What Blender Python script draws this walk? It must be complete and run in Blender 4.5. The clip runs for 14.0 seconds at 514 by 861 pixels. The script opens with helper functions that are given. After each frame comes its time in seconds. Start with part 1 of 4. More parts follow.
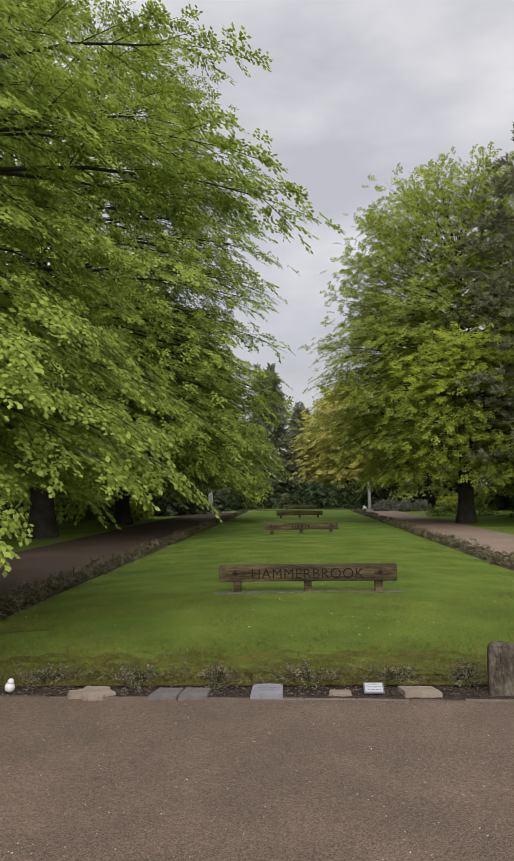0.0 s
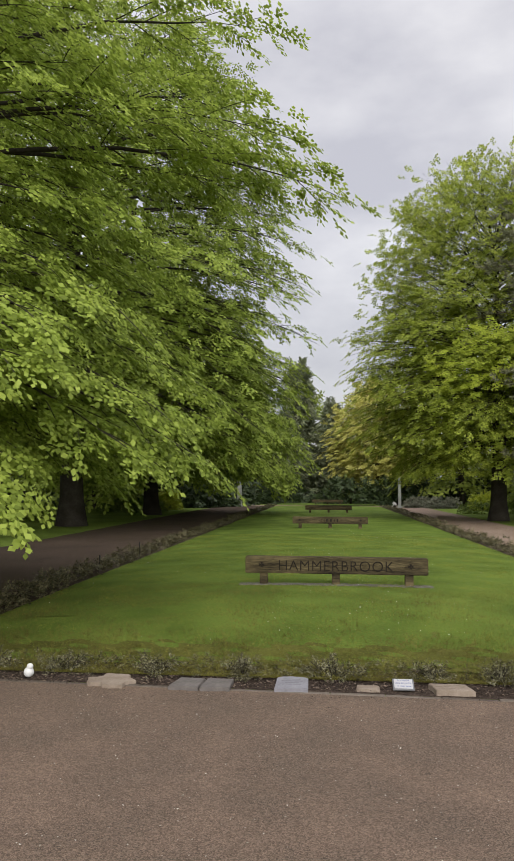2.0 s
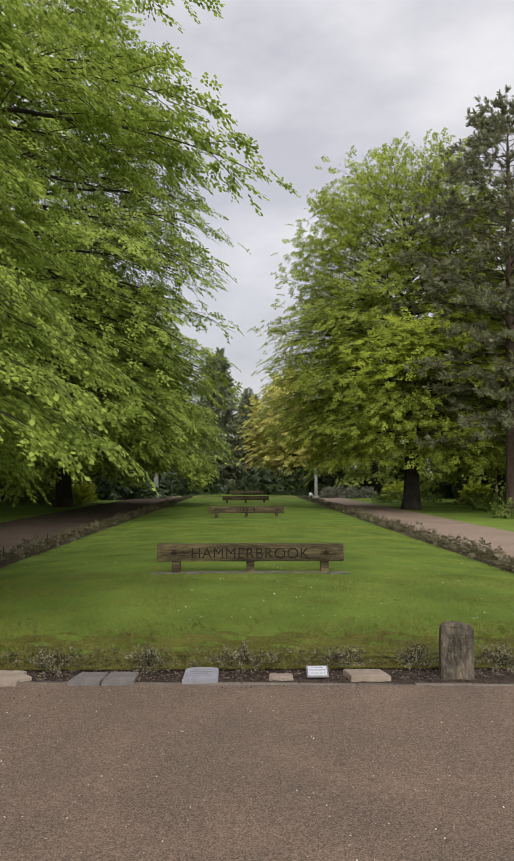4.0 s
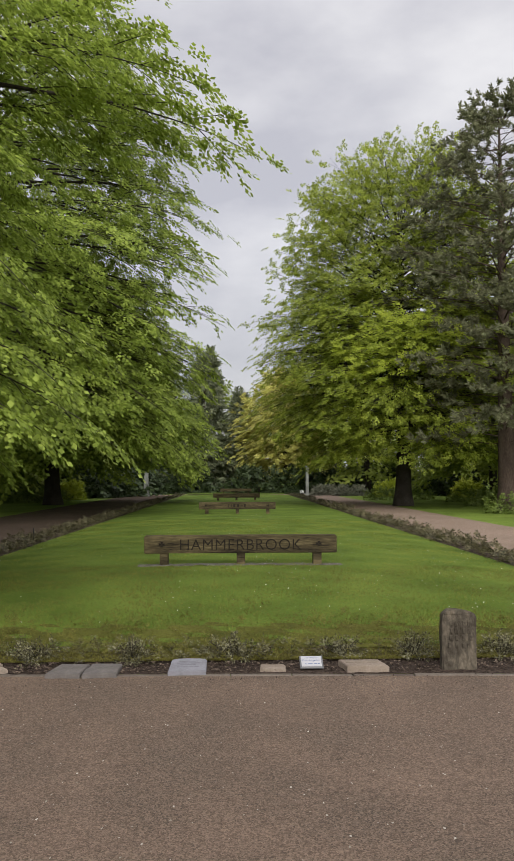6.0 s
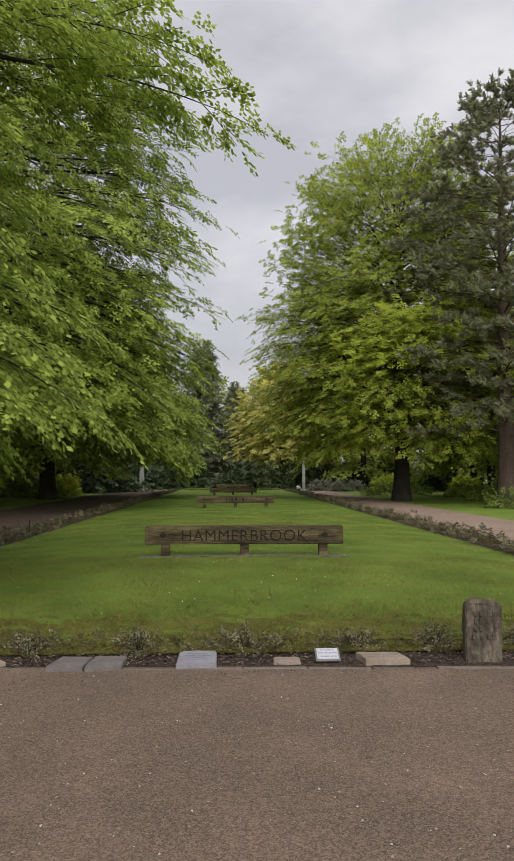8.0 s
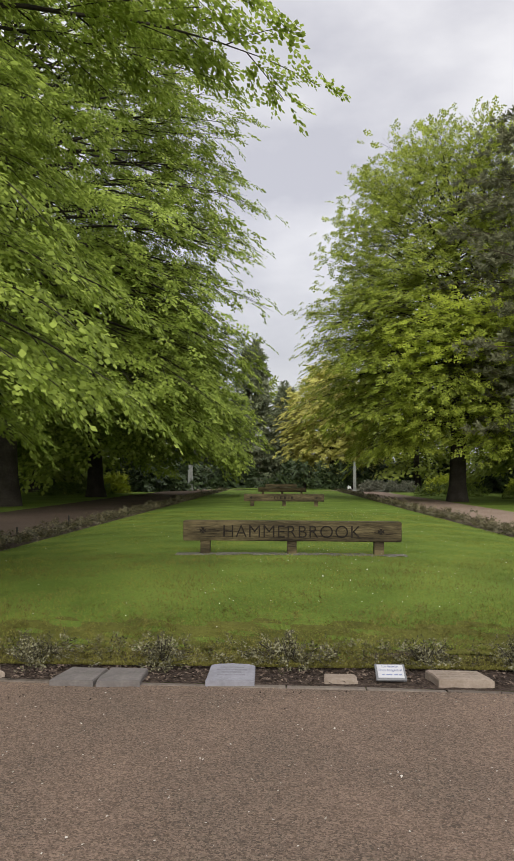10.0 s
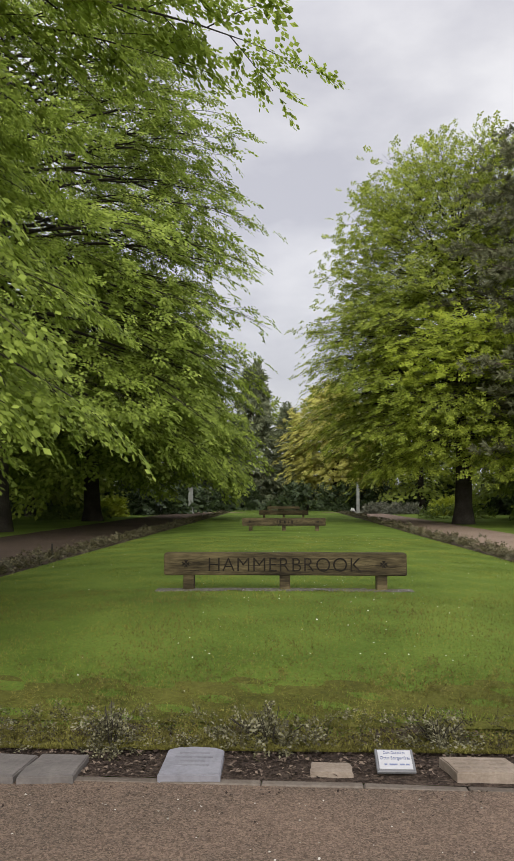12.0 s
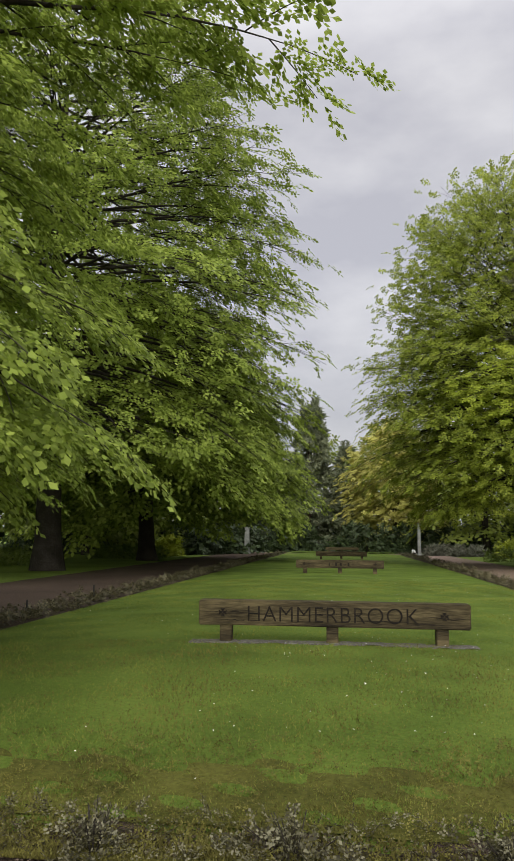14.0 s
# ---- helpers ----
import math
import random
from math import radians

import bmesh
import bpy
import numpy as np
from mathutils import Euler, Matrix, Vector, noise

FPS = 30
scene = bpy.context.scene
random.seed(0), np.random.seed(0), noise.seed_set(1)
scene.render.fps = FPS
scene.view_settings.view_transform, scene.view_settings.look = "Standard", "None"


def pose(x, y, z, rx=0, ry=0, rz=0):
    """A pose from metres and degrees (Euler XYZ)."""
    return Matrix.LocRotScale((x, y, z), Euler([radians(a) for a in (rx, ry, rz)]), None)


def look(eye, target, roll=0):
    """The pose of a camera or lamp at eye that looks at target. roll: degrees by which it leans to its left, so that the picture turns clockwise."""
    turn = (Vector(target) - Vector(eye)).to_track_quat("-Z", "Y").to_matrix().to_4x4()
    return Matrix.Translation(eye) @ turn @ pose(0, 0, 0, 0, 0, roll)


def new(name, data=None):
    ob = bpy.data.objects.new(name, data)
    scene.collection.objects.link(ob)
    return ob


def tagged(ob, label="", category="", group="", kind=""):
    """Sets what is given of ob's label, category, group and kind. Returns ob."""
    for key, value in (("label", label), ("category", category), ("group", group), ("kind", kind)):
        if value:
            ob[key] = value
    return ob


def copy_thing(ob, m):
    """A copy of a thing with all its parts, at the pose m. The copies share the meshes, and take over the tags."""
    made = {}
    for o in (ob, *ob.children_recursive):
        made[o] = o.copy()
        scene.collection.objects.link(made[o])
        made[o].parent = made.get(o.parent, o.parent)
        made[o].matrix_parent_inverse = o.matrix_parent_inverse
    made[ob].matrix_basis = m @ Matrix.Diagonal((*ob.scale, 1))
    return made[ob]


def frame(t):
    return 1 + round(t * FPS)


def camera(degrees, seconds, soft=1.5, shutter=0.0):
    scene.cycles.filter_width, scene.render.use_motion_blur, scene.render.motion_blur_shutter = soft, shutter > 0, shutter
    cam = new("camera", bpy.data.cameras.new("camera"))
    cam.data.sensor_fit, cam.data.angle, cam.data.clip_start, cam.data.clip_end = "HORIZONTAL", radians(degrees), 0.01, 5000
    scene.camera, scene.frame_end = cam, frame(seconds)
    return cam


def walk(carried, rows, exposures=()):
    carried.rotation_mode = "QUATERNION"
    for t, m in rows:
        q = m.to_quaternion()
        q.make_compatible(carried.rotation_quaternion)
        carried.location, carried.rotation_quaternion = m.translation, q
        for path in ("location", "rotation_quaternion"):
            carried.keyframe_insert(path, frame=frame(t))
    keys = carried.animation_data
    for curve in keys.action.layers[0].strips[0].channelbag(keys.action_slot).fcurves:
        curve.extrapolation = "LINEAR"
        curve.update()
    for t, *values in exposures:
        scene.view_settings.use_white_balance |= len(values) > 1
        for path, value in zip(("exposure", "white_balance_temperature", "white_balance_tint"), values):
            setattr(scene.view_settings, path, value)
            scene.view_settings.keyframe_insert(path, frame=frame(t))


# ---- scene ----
cam = camera(38.0, 14.0)
PATH = [
    (0, (-0.149, -7.157, 2.023), (-0.252, -5.166, 2.172), -0.9),
    (0.5, (-0.127, -7.043, 2.016), (-0.249, -5.052, 2.158), -0.2),
    (1, (-0.086, -7.04, 2.017), (-0.281, -5.054, 2.148), 0.4),
    (1.5, (-0.16, -6.974, 2.009), (-0.351, -4.988, 2.144), 0.5),
    (2, (-0.154, -6.88, 1.936), (-0.338, -4.893, 2.071), 0.3),
    (2.5, (-0.079, -6.742, 1.894), (-0.253, -4.753, 2.021), -0.2),
    (3, (-0.104, -6.659, 1.912), (-0.141, -4.662, 2.027), -0.0),
    (5.5, (-0.077, -6.15, 1.646), (-0.021, -4.154, 1.761), -0.1),
    (6, (-0.08, -6.081, 1.647), (-0.021, -4.085, 1.761), -0.2),
    (6.5, (-0.158, -6.01, 1.638), (-0.094, -4.014, 1.746), -0.2),
    (7, (-0.156, -5.938, 1.582), (-0.084, -3.942, 1.686), -0.1),
    (7.5, (-0.147, -5.805, 1.534), (-0.075, -3.809, 1.639), -0.2),
    (8, (-0.218, -5.713, 1.526), (-0.145, -3.717, 1.631), -0.1),
    (8.5, (-0.184, -5.587, 1.449), (-0.134, -3.591, 1.564), -0.3),
    (9, (-0.138, -5.301, 1.388), (-0.163, -3.305, 1.504), -0.5),
    (9.2, (-0.169, -5.167, 1.358), (-0.24, -3.171, 1.457), 0.2),
    (11.5, (-0.105, -3.888, 1.376), (-0.14, -1.894, 1.529), 0.6),
    (12, (-0.006, -3.669, 1.421), (-0.076, -1.677, 1.587), -0.0),
    (12.5, (0.009, -3.461, 1.409), (-0.067, -1.47, 1.583), -0.0),
    (13, (-0.025, -3.239, 1.427), (-0.094, -1.248, 1.613), 0.2),
    (13.5, (0.057, -3.063, 1.457), (-0.064, -1.08, 1.689), 0.9),
    (14, (0.141, -2.822, 1.437), (-0.087, -0.854, 1.707), 0.5),
]
walk(cam, [(t, look(eye, target, roll)) for t, eye, target, roll in PATH], [(0, 0.48), (1.0, 0.5), (1.6, 0.62), (2, 0.64), (3, 0.65), (5.5, 0.56), (6.4, 0.57), (7, 0.46), (8.5, 0.53), (11.4, 0.76), (12.2, 0.59), (14, 0.49)])

# ---- world and sun: an overcast spring day ----
world = bpy.data.worlds.new("overcast_sky")
scene.world = world
world.use_nodes = True
wt = world.node_tree
wt.nodes.clear()


def wnode(kind, **values):
    n = wt.nodes.new(kind)
    for key, value in values.items():
        n.inputs[key].default_value = value
    return n


sky = wt.nodes.new("ShaderNodeTexSky")
sky.sky_type, sky.sun_disc = "NISHITA", False
sky.sun_elevation, sky.sun_rotation = radians(31), radians(172)
wcoord = wt.nodes.new("ShaderNodeTexCoord")
wmap = wnode("ShaderNodeMapping", Scale=(1.0, 1.0, 2.2), Location=(0.35, 0.2, 0.1))
wnoise = wnode("ShaderNodeTexNoise", Scale=3.0, Detail=6.0, Roughness=0.5)
wramp = wt.nodes.new("ShaderNodeValToRGB")
wramp.color_ramp.elements[0].position, wramp.color_ramp.elements[0].color = 0.38, (0.385, 0.38, 0.415, 1)
wramp.color_ramp.elements[1].position, wramp.color_ramp.elements[1].color = 0.65, (0.605, 0.595, 0.605, 1)
wmix = wt.nodes.new("ShaderNodeMixRGB")
wscale = wt.nodes.new("ShaderNodeMixRGB")
wscale.blend_type = "MULTIPLY"
wscale.inputs[0].default_value = 1.0
wscale.inputs[2].default_value = (0.12, 0.12, 0.12, 1)
wmix.inputs[0].default_value = 0.93
height_of = wt.nodes.new("ShaderNodeSeparateXYZ")
zenith = wt.nodes.new("ShaderNodeMapRange")
zenith.interpolation_type = "SMOOTHSTEP"
for key, value in (("From Min", 0.5), ("From Max", 1.0), ("To Min", 1.0), ("To Max", 2.2)):
    zenith.inputs[key].default_value = value
haze = wt.nodes.new("ShaderNodeMapRange")
for key, value in (("From Min", 0.0), ("From Max", 0.32), ("To Min", 0.72), ("To Max", 1.0)):
    haze.inputs[key].default_value = value
dim = wt.nodes.new("ShaderNodeMath")
dim.operation = "MULTIPLY"
back = wnode("ShaderNodeBackground", Strength=1.0)
wout = wt.nodes.new("ShaderNodeOutputWorld")
for a, b in ((wcoord.outputs["Generated"], wmap.inputs["Vector"]), (wmap.outputs[0], wnoise.inputs["Vector"]),
             (wnoise.outputs["Fac"], wramp.inputs[0]), (sky.outputs[0], wscale.inputs[1]),
             (wscale.outputs[0], wmix.inputs[1]), (wramp.outputs[0], wmix.inputs[2]),
             (wcoord.outputs["Generated"], height_of.inputs[0]), (height_of.outputs["Z"], zenith.inputs["Value"]),
             (height_of.outputs["Z"], haze.inputs["Value"]), (zenith.outputs[0], dim.inputs[0]), (haze.outputs[0], dim.inputs[1]),
             (dim.outputs[0], back.inputs["Strength"]), (wmix.outputs[0], back.inputs["Color"]), (back.outputs[0], wout.inputs["Surface"])):
    wt.links.new(a, b)

sun_data = bpy.data.lights.new("sun", "SUN")
sun_data.energy, sun_data.angle, sun_data.color = 2.5, radians(60), (1.0, 0.965, 0.905)
sun = new("sun", sun_data)
sun.matrix_world = look((7, -44, 31), (0, 8, 0))


# ---- materials ----
def material(name, colours, scale=4.0, fine=60.0, rough=0.8, bump=0.3, bump_scale=80.0, spec=0.3, island=0.0,
             translucent=0.0, metal=0.0, stretch=(1, 1, 1), per_object=0.0, bump_distance=0.01, spread=0.2):
    """A surface mixed from three colours by coarse and fine noise, with relief."""
    m = bpy.data.materials.new(name)
    m.use_nodes = True
    t = m.node_tree
    t.nodes.clear()
    out = t.nodes.new("ShaderNodeOutputMaterial")
    bsdf = t.nodes.new("ShaderNodeBsdfPrincipled")
    coord = t.nodes.new("ShaderNodeTexCoord")
    mapping = t.nodes.new("ShaderNodeMapping")
    mapping.inputs["Scale"].default_value = stretch
    t.links.new(coord.outputs["Object"], mapping.inputs["Vector"])
    noises = []
    for size, detail in ((scale, 4.0), (fine, 3.0)):
        n = t.nodes.new("ShaderNodeTexNoise")
        n.inputs["Scale"].default_value, n.inputs["Detail"].default_value = size, detail
        t.links.new(mapping.outputs[0], n.inputs["Vector"])
        noises.append(n)
    ramp = t.nodes.new("ShaderNodeValToRGB")
    e = ramp.color_ramp.elements
    e[0].position, e[0].color = 0.5 - spread, (*colours[0], 1)
    e[1].position, e[1].color = 0.5 + spread, (*colours[2], 1)
    mid = e.new(0.5)
    mid.color = (*colours[1], 1)
    add = t.nodes.new("ShaderNodeMath")
    add.operation = "MULTIPLY_ADD"
    add.inputs[1].default_value, add.inputs[2].default_value = 0.6, 0.0
    t.links.new(noises[0].outputs["Fac"], add.inputs[0])
    second = t.nodes.new("ShaderNodeMath")
    second.operation = "MULTIPLY_ADD"
    second.inputs[1].default_value = 0.4
    t.links.new(noises[1].outputs["Fac"], second.inputs[0])
    t.links.new(add.outputs[0], second.inputs[2])
    value = second.outputs[0]
    if island or per_object:
        source = t.nodes.new("ShaderNodeNewGeometry") if island else t.nodes.new("ShaderNodeObjectInfo")
        third = t.nodes.new("ShaderNodeMath")
        third.operation = "MULTIPLY_ADD"
        third.inputs[1].default_value = island or per_object
        t.links.new(source.outputs["Random Per Island" if island else "Random"], third.inputs[0])
        less = t.nodes.new("ShaderNodeMath")
        less.operation = "SUBTRACT"
        less.inputs[1].default_value = 0.5 * (island or per_object)
        t.links.new(value, less.inputs[0])
        t.links.new(less.outputs[0], third.inputs[2])
        value = third.outputs[0]
    t.links.new(value, ramp.inputs[0])
    t.links.new(ramp.outputs[0], bsdf.inputs["Base Color"])
    bsdf.inputs["Roughness"].default_value = rough
    bsdf.inputs["Metallic"].default_value = metal
    bsdf.inputs["Specular IOR Level"].default_value = spec
    if bump:
        relief = t.nodes.new("ShaderNodeTexNoise")
        relief.inputs["Scale"].default_value, relief.inputs["Detail"].default_value = bump_scale, 5.0
        t.links.new(mapping.outputs[0], relief.inputs["Vector"])
        b = t.nodes.new("ShaderNodeBump")
        b.inputs["Strength"].default_value, b.inputs["Distance"].default_value = bump, bump_distance
        t.links.new(relief.outputs["Fac"], b.inputs["Height"])
        t.links.new(b.outputs[0], bsdf.inputs["Normal"])
    shader = bsdf.outputs[0]
    if translucent:
        tr = t.nodes.new("ShaderNodeBsdfTranslucent")
        t.links.new(ramp.outputs[0], tr.inputs["Color"])
        mix = t.nodes.new("ShaderNodeMixShader")
        mix.inputs[0].default_value = translucent
        t.links.new(shader, mix.inputs[1])
        t.links.new(tr.outputs[0], mix.inputs[2])
        shader = mix.outputs[0]
    t.links.new(shader, out.inputs["Surface"])
    return m


def speckle(m, scale, dark, light, amount):
    """Mixes single stones of varied tone into a surface, as in worn asphalt or gravel."""
    t = m.node_tree
    bsdf = next(n for n in t.nodes if n.type == "BSDF_PRINCIPLED")
    old = bsdf.inputs["Base Color"].links[0].from_socket
    coord = t.nodes.new("ShaderNodeTexCoord")
    cells = t.nodes.new("ShaderNodeTexVoronoi")
    cells.inputs["Scale"].default_value = scale
    t.links.new(coord.outputs["Object"], cells.inputs["Vector"])
    split = t.nodes.new("ShaderNodeSeparateColor")
    t.links.new(cells.outputs["Color"], split.inputs[0])
    ramp = t.nodes.new("ShaderNodeValToRGB")
    e = ramp.color_ramp.elements
    e[0].position, e[0].color = 0.1, (*dark, 1)
    e[1].position, e[1].color = 0.97, (*light, 1)
    t.links.new(split.outputs[0], ramp.inputs[0])
    mix = t.nodes.new("ShaderNodeMixRGB")
    mix.inputs[0].default_value = amount
    t.links.new(old, mix.inputs[1])
    t.links.new(ramp.outputs[0], mix.inputs[2])
    t.links.new(mix.outputs[0], bsdf.inputs["Base Color"])
    return m


ASPHALT = speckle(material("worn_asphalt", [(0.074, 0.054, 0.04), (0.1, 0.068, 0.049), (0.145, 0.098, 0.071)], 1.3, 22, 0.85, 0.8, 110, 0.25, spread=0.13),
                  135, (0.013, 0.01, 0.008), (0.34, 0.25, 0.185), 0.34)
KERB = material("kerb_concrete", [(0.07, 0.055, 0.043), (0.115, 0.094, 0.076), (0.165, 0.14, 0.117)], 3, 40, 0.9, 0.6, 60, 0.2, per_object=0.2)
SOIL = speckle(material("dark_soil", [(0.018, 0.012, 0.009), (0.04, 0.028, 0.021), (0.075, 0.054, 0.041)], 5, 50, 0.95, 1.0, 45, 0.1, bump_distance=0.04),
               60, (0.02, 0.015, 0.012), (0.16, 0.12, 0.095), 0.4)
LAWN = material("mown_lawn", [(0.0701, 0.108, 0.016), (0.103, 0.155, 0.024), (0.144, 0.198, 0.034)], 0.9, 30, 0.9, 0.9, 70, 0.1, bump_distance=0.03, spread=0.13)
GRASS = material("grass_blades", [(0.085, 0.13, 0.018), (0.145, 0.19, 0.028), (0.235, 0.245, 0.045)], 0.9, 6, 0.7, 0, island=0.35, translucent=0.3, spread=0.13)
MOSS_TURF = material("mossy_ground", [(0.055, 0.057, 0.012), (0.09, 0.092, 0.019), (0.13, 0.13, 0.028)], 1.6, 30, 0.95, 0.9, 60, 0.1, bump_distance=0.03, spread=0.14)
MOSS = material("mossy_turf", [(0.078, 0.07, 0.016), (0.128, 0.118, 0.025), (0.195, 0.18, 0.04)], 2.5, 12, 0.8, 0, island=0.4, translucent=0.25)
VERGE = material("verge_grass", [(0.08, 0.112, 0.02), (0.14, 0.2, 0.034), (0.2, 0.26, 0.052)], 0.3, 12, 0.9, 0.8, 25, 0.1, bump_distance=0.05)
GRAVEL = speckle(material("gravel_path", [(0.14, 0.092, 0.064), (0.195, 0.134, 0.097), (0.25, 0.179, 0.135)], 0.5, 30, 0.95, 0.6, 80, 0.1),
                 70, (0.12, 0.09, 0.07), (0.5, 0.42, 0.35), 0.3)
# Brown littered path; the shade of the beeches is painted into this dark tone.
SHADED_EARTH = speckle(material("shaded_earth_path", [(0.035, 0.023, 0.016), (0.058, 0.039, 0.027), (0.086, 0.06, 0.042)], 0.5, 30, 0.95, 0.6, 80, 0.1),
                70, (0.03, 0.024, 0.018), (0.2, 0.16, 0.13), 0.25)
OAK = material("weathered_oak", [(0.014, 0.0105, 0.006), (0.055, 0.043, 0.021), (0.115, 0.091, 0.045)], 1.5, 10, 0.85, 0.9, 16, 0.2, stretch=(0.7, 3, 4.5), bump_distance=0.012, spread=0.14)
CARVED = material("carved_shadow", [(0.006, 0.0045, 0.003), (0.011, 0.008, 0.005), (0.022, 0.017, 0.011)], 6, 40, 0.95, 0.3)
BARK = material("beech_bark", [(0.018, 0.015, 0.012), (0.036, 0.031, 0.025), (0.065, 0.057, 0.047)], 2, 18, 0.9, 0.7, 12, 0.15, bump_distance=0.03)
PINE_BARK = material("pine_bark", [(0.0434, 0.031, 0.0248), (0.0806, 0.0589, 0.0471), (0.118, 0.0899, 0.0713)], 2, 12, 0.95, 1.0, 9, 0.1, stretch=(2, 2, 0.6), bump_distance=0.05)
LEAF = material("beech_leaf", [(0.172, 0.226, 0.036), (0.284, 0.366, 0.062), (0.41, 0.5, 0.1)], 0.45, 2.0, 0.55, 0, spec=0.2, island=0.55, translucent=0.52)
LEAF_DEEP = material("deep_beech_leaf", [(0.158, 0.21, 0.033), (0.258, 0.335, 0.055), (0.375, 0.46, 0.09)], 0.45, 2.0, 0.55, 0, spec=0.2, island=0.55, translucent=0.52)
LEAF_LIGHT = material("light_beech_leaf", [(0.18, 0.225, 0.026), (0.28, 0.345, 0.042), (0.4, 0.46, 0.066)], 0.4, 1.5, 0.5, 0, spec=0.3, island=0.55, translucent=0.56)
LEAF_FRESH = material("fresh_beech_leaf", [(0.22, 0.28, 0.024), (0.32, 0.385, 0.036), (0.43, 0.49, 0.056)], 0.8, 4, 0.6, 0, island=0.3, translucent=0.48)
LEAF_BRONZE = material("bronze_leaf", [(0.34, 0.325, 0.08), (0.5, 0.475, 0.12), (0.6, 0.58, 0.17)], 0.3, 1.5, 0.6, 0, island=0.3, translucent=0.4)
LEAF_WOOD = material("woodland_leaf", [(0.15, 0.19, 0.03), (0.225, 0.275, 0.047), (0.31, 0.365, 0.068)], 0.3, 1.5, 0.6, 0, island=0.3, translucent=0.35)
LEAF_DARK = material("rhododendron_leaf", [(0.022, 0.034, 0.014), (0.042, 0.062, 0.024), (0.07, 0.1, 0.038)], 0.8, 4, 0.4, 0, spec=0.25, island=0.4, translucent=0.12)
LEAF_BRIGHT = material("golden_shrub_leaf", [(0.27, 0.32, 0.03), (0.4, 0.45, 0.05), (0.5, 0.54, 0.08)], 0.8, 4, 0.6, 0, island=0.3, translucent=0.35)
LEAF_HEDGE = material("hedge_leaf", [(0.095, 0.135, 0.026), (0.145, 0.195, 0.038), (0.2, 0.26, 0.056)], 0.8, 4, 0.6, 0, island=0.4, translucent=0.3)
LEAF_GREY = material("grey_shrub_leaf", [(0.11, 0.115, 0.082), (0.19, 0.195, 0.14), (0.29, 0.295, 0.22)], 2, 8, 0.7, 0, island=0.5, translucent=0.25)
LEAF_ROSE = material("rose_leaf", [(0.047, 0.047, 0.0235), (0.1, 0.0916, 0.0447), (0.176, 0.153, 0.0823)], 1.5, 8, 0.6, 0, island=0.5, translucent=0.25)
LEAF_BED = material("bed_shrub_leaf", [(0.04, 0.036, 0.018), (0.085, 0.078, 0.034), (0.21, 0.2, 0.125)], 4, 14, 0.7, 0, island=0.6, translucent=0.2)
NEEDLE = material("pine_needle", [(0.12, 0.112, 0.06), (0.155, 0.166, 0.09), (0.235, 0.243, 0.14)], 0.5, 3, 0.6, 0, island=0.4, translucent=0.25)
NEEDLE_FAR = material("conifer_needle", [(0.09, 0.105, 0.06), (0.145, 0.165, 0.092), (0.21, 0.23, 0.13)], 0.5, 3, 0.7, 0, island=0.4, translucent=0.12)
SANDSTONE = material("sandstone", [(0.156, 0.122, 0.093), (0.22, 0.177, 0.14), (0.285, 0.236, 0.19)], 7, 60, 0.9, 0.6, 70, 0.2)
SAND_WORN = material("worn_sandstone", [(0.132, 0.106, 0.0796), (0.195, 0.159, 0.129), (0.266, 0.222, 0.182)], 7, 60, 0.9, 0.6, 70, 0.2)
BLUE_STONE = material("pale_blue_stone", [(0.142, 0.139, 0.156), (0.186, 0.182, 0.204), (0.23, 0.226, 0.25)], 6, 50, 0.6, 0.3, 60, 0.4)
BLUE_WORN = material("worn_blue_stone", [(0.12, 0.117, 0.131), (0.16, 0.156, 0.174), (0.202, 0.198, 0.219)], 6, 50, 0.7, 0.3, 60, 0.3)
SLATE = material("grey_slate", [(0.081, 0.0717, 0.0666), (0.116, 0.103, 0.096), (0.156, 0.139, 0.128)], 6, 40, 0.7, 0.4, 50, 0.3)
OLD_STONE = material("lichened_stone", [(0.0263, 0.021, 0.015), (0.075, 0.0638, 0.0488), (0.18, 0.15, 0.112)], 5, 22, 0.95, 0.9, 30, 0.15, stretch=(1.6, 1.6, 0.8), bump_distance=0.02)
PILLAR_STONE = material("pillar_stone", [(0.18, 0.19, 0.17), (0.27, 0.28, 0.26), (0.36, 0.37, 0.34)], 2, 12, 0.9, 0.5, 15, 0.2)
WHITE_PLATE = material("white_plate", [(0.319, 0.319, 0.332), (0.356, 0.356, 0.369), (0.393, 0.393, 0.405)], 9, 60, 0.45, 0.05)
PLATE_EDGE = material("aluminium_edge", [(0.1, 0.1, 0.104), (0.135, 0.135, 0.14), (0.17, 0.17, 0.175)], 9, 60, 0.5, 0.05, metal=0.2)
LETTER = material("dark_blue_letter", [(0.1, 0.115, 0.2), (0.13, 0.15, 0.25), (0.17, 0.19, 0.3)], 9, 60, 0.5, 0)
WHITE_STONE = material("white_figure", [(0.468, 0.468, 0.461), (0.54, 0.54, 0.533), (0.59, 0.59, 0.583)], 9, 60, 0.6, 0.2)
PETAL = material("white_petal", [(0.7, 0.7, 0.66), (0.78, 0.78, 0.75), (0.84, 0.84, 0.82)], 9, 60, 0.6, 0)
GRIT = material("pale_grit", [(0.225, 0.203, 0.165), (0.315, 0.285, 0.247), (0.45, 0.42, 0.375)], 9, 60, 0.8, 0, island=0.6)
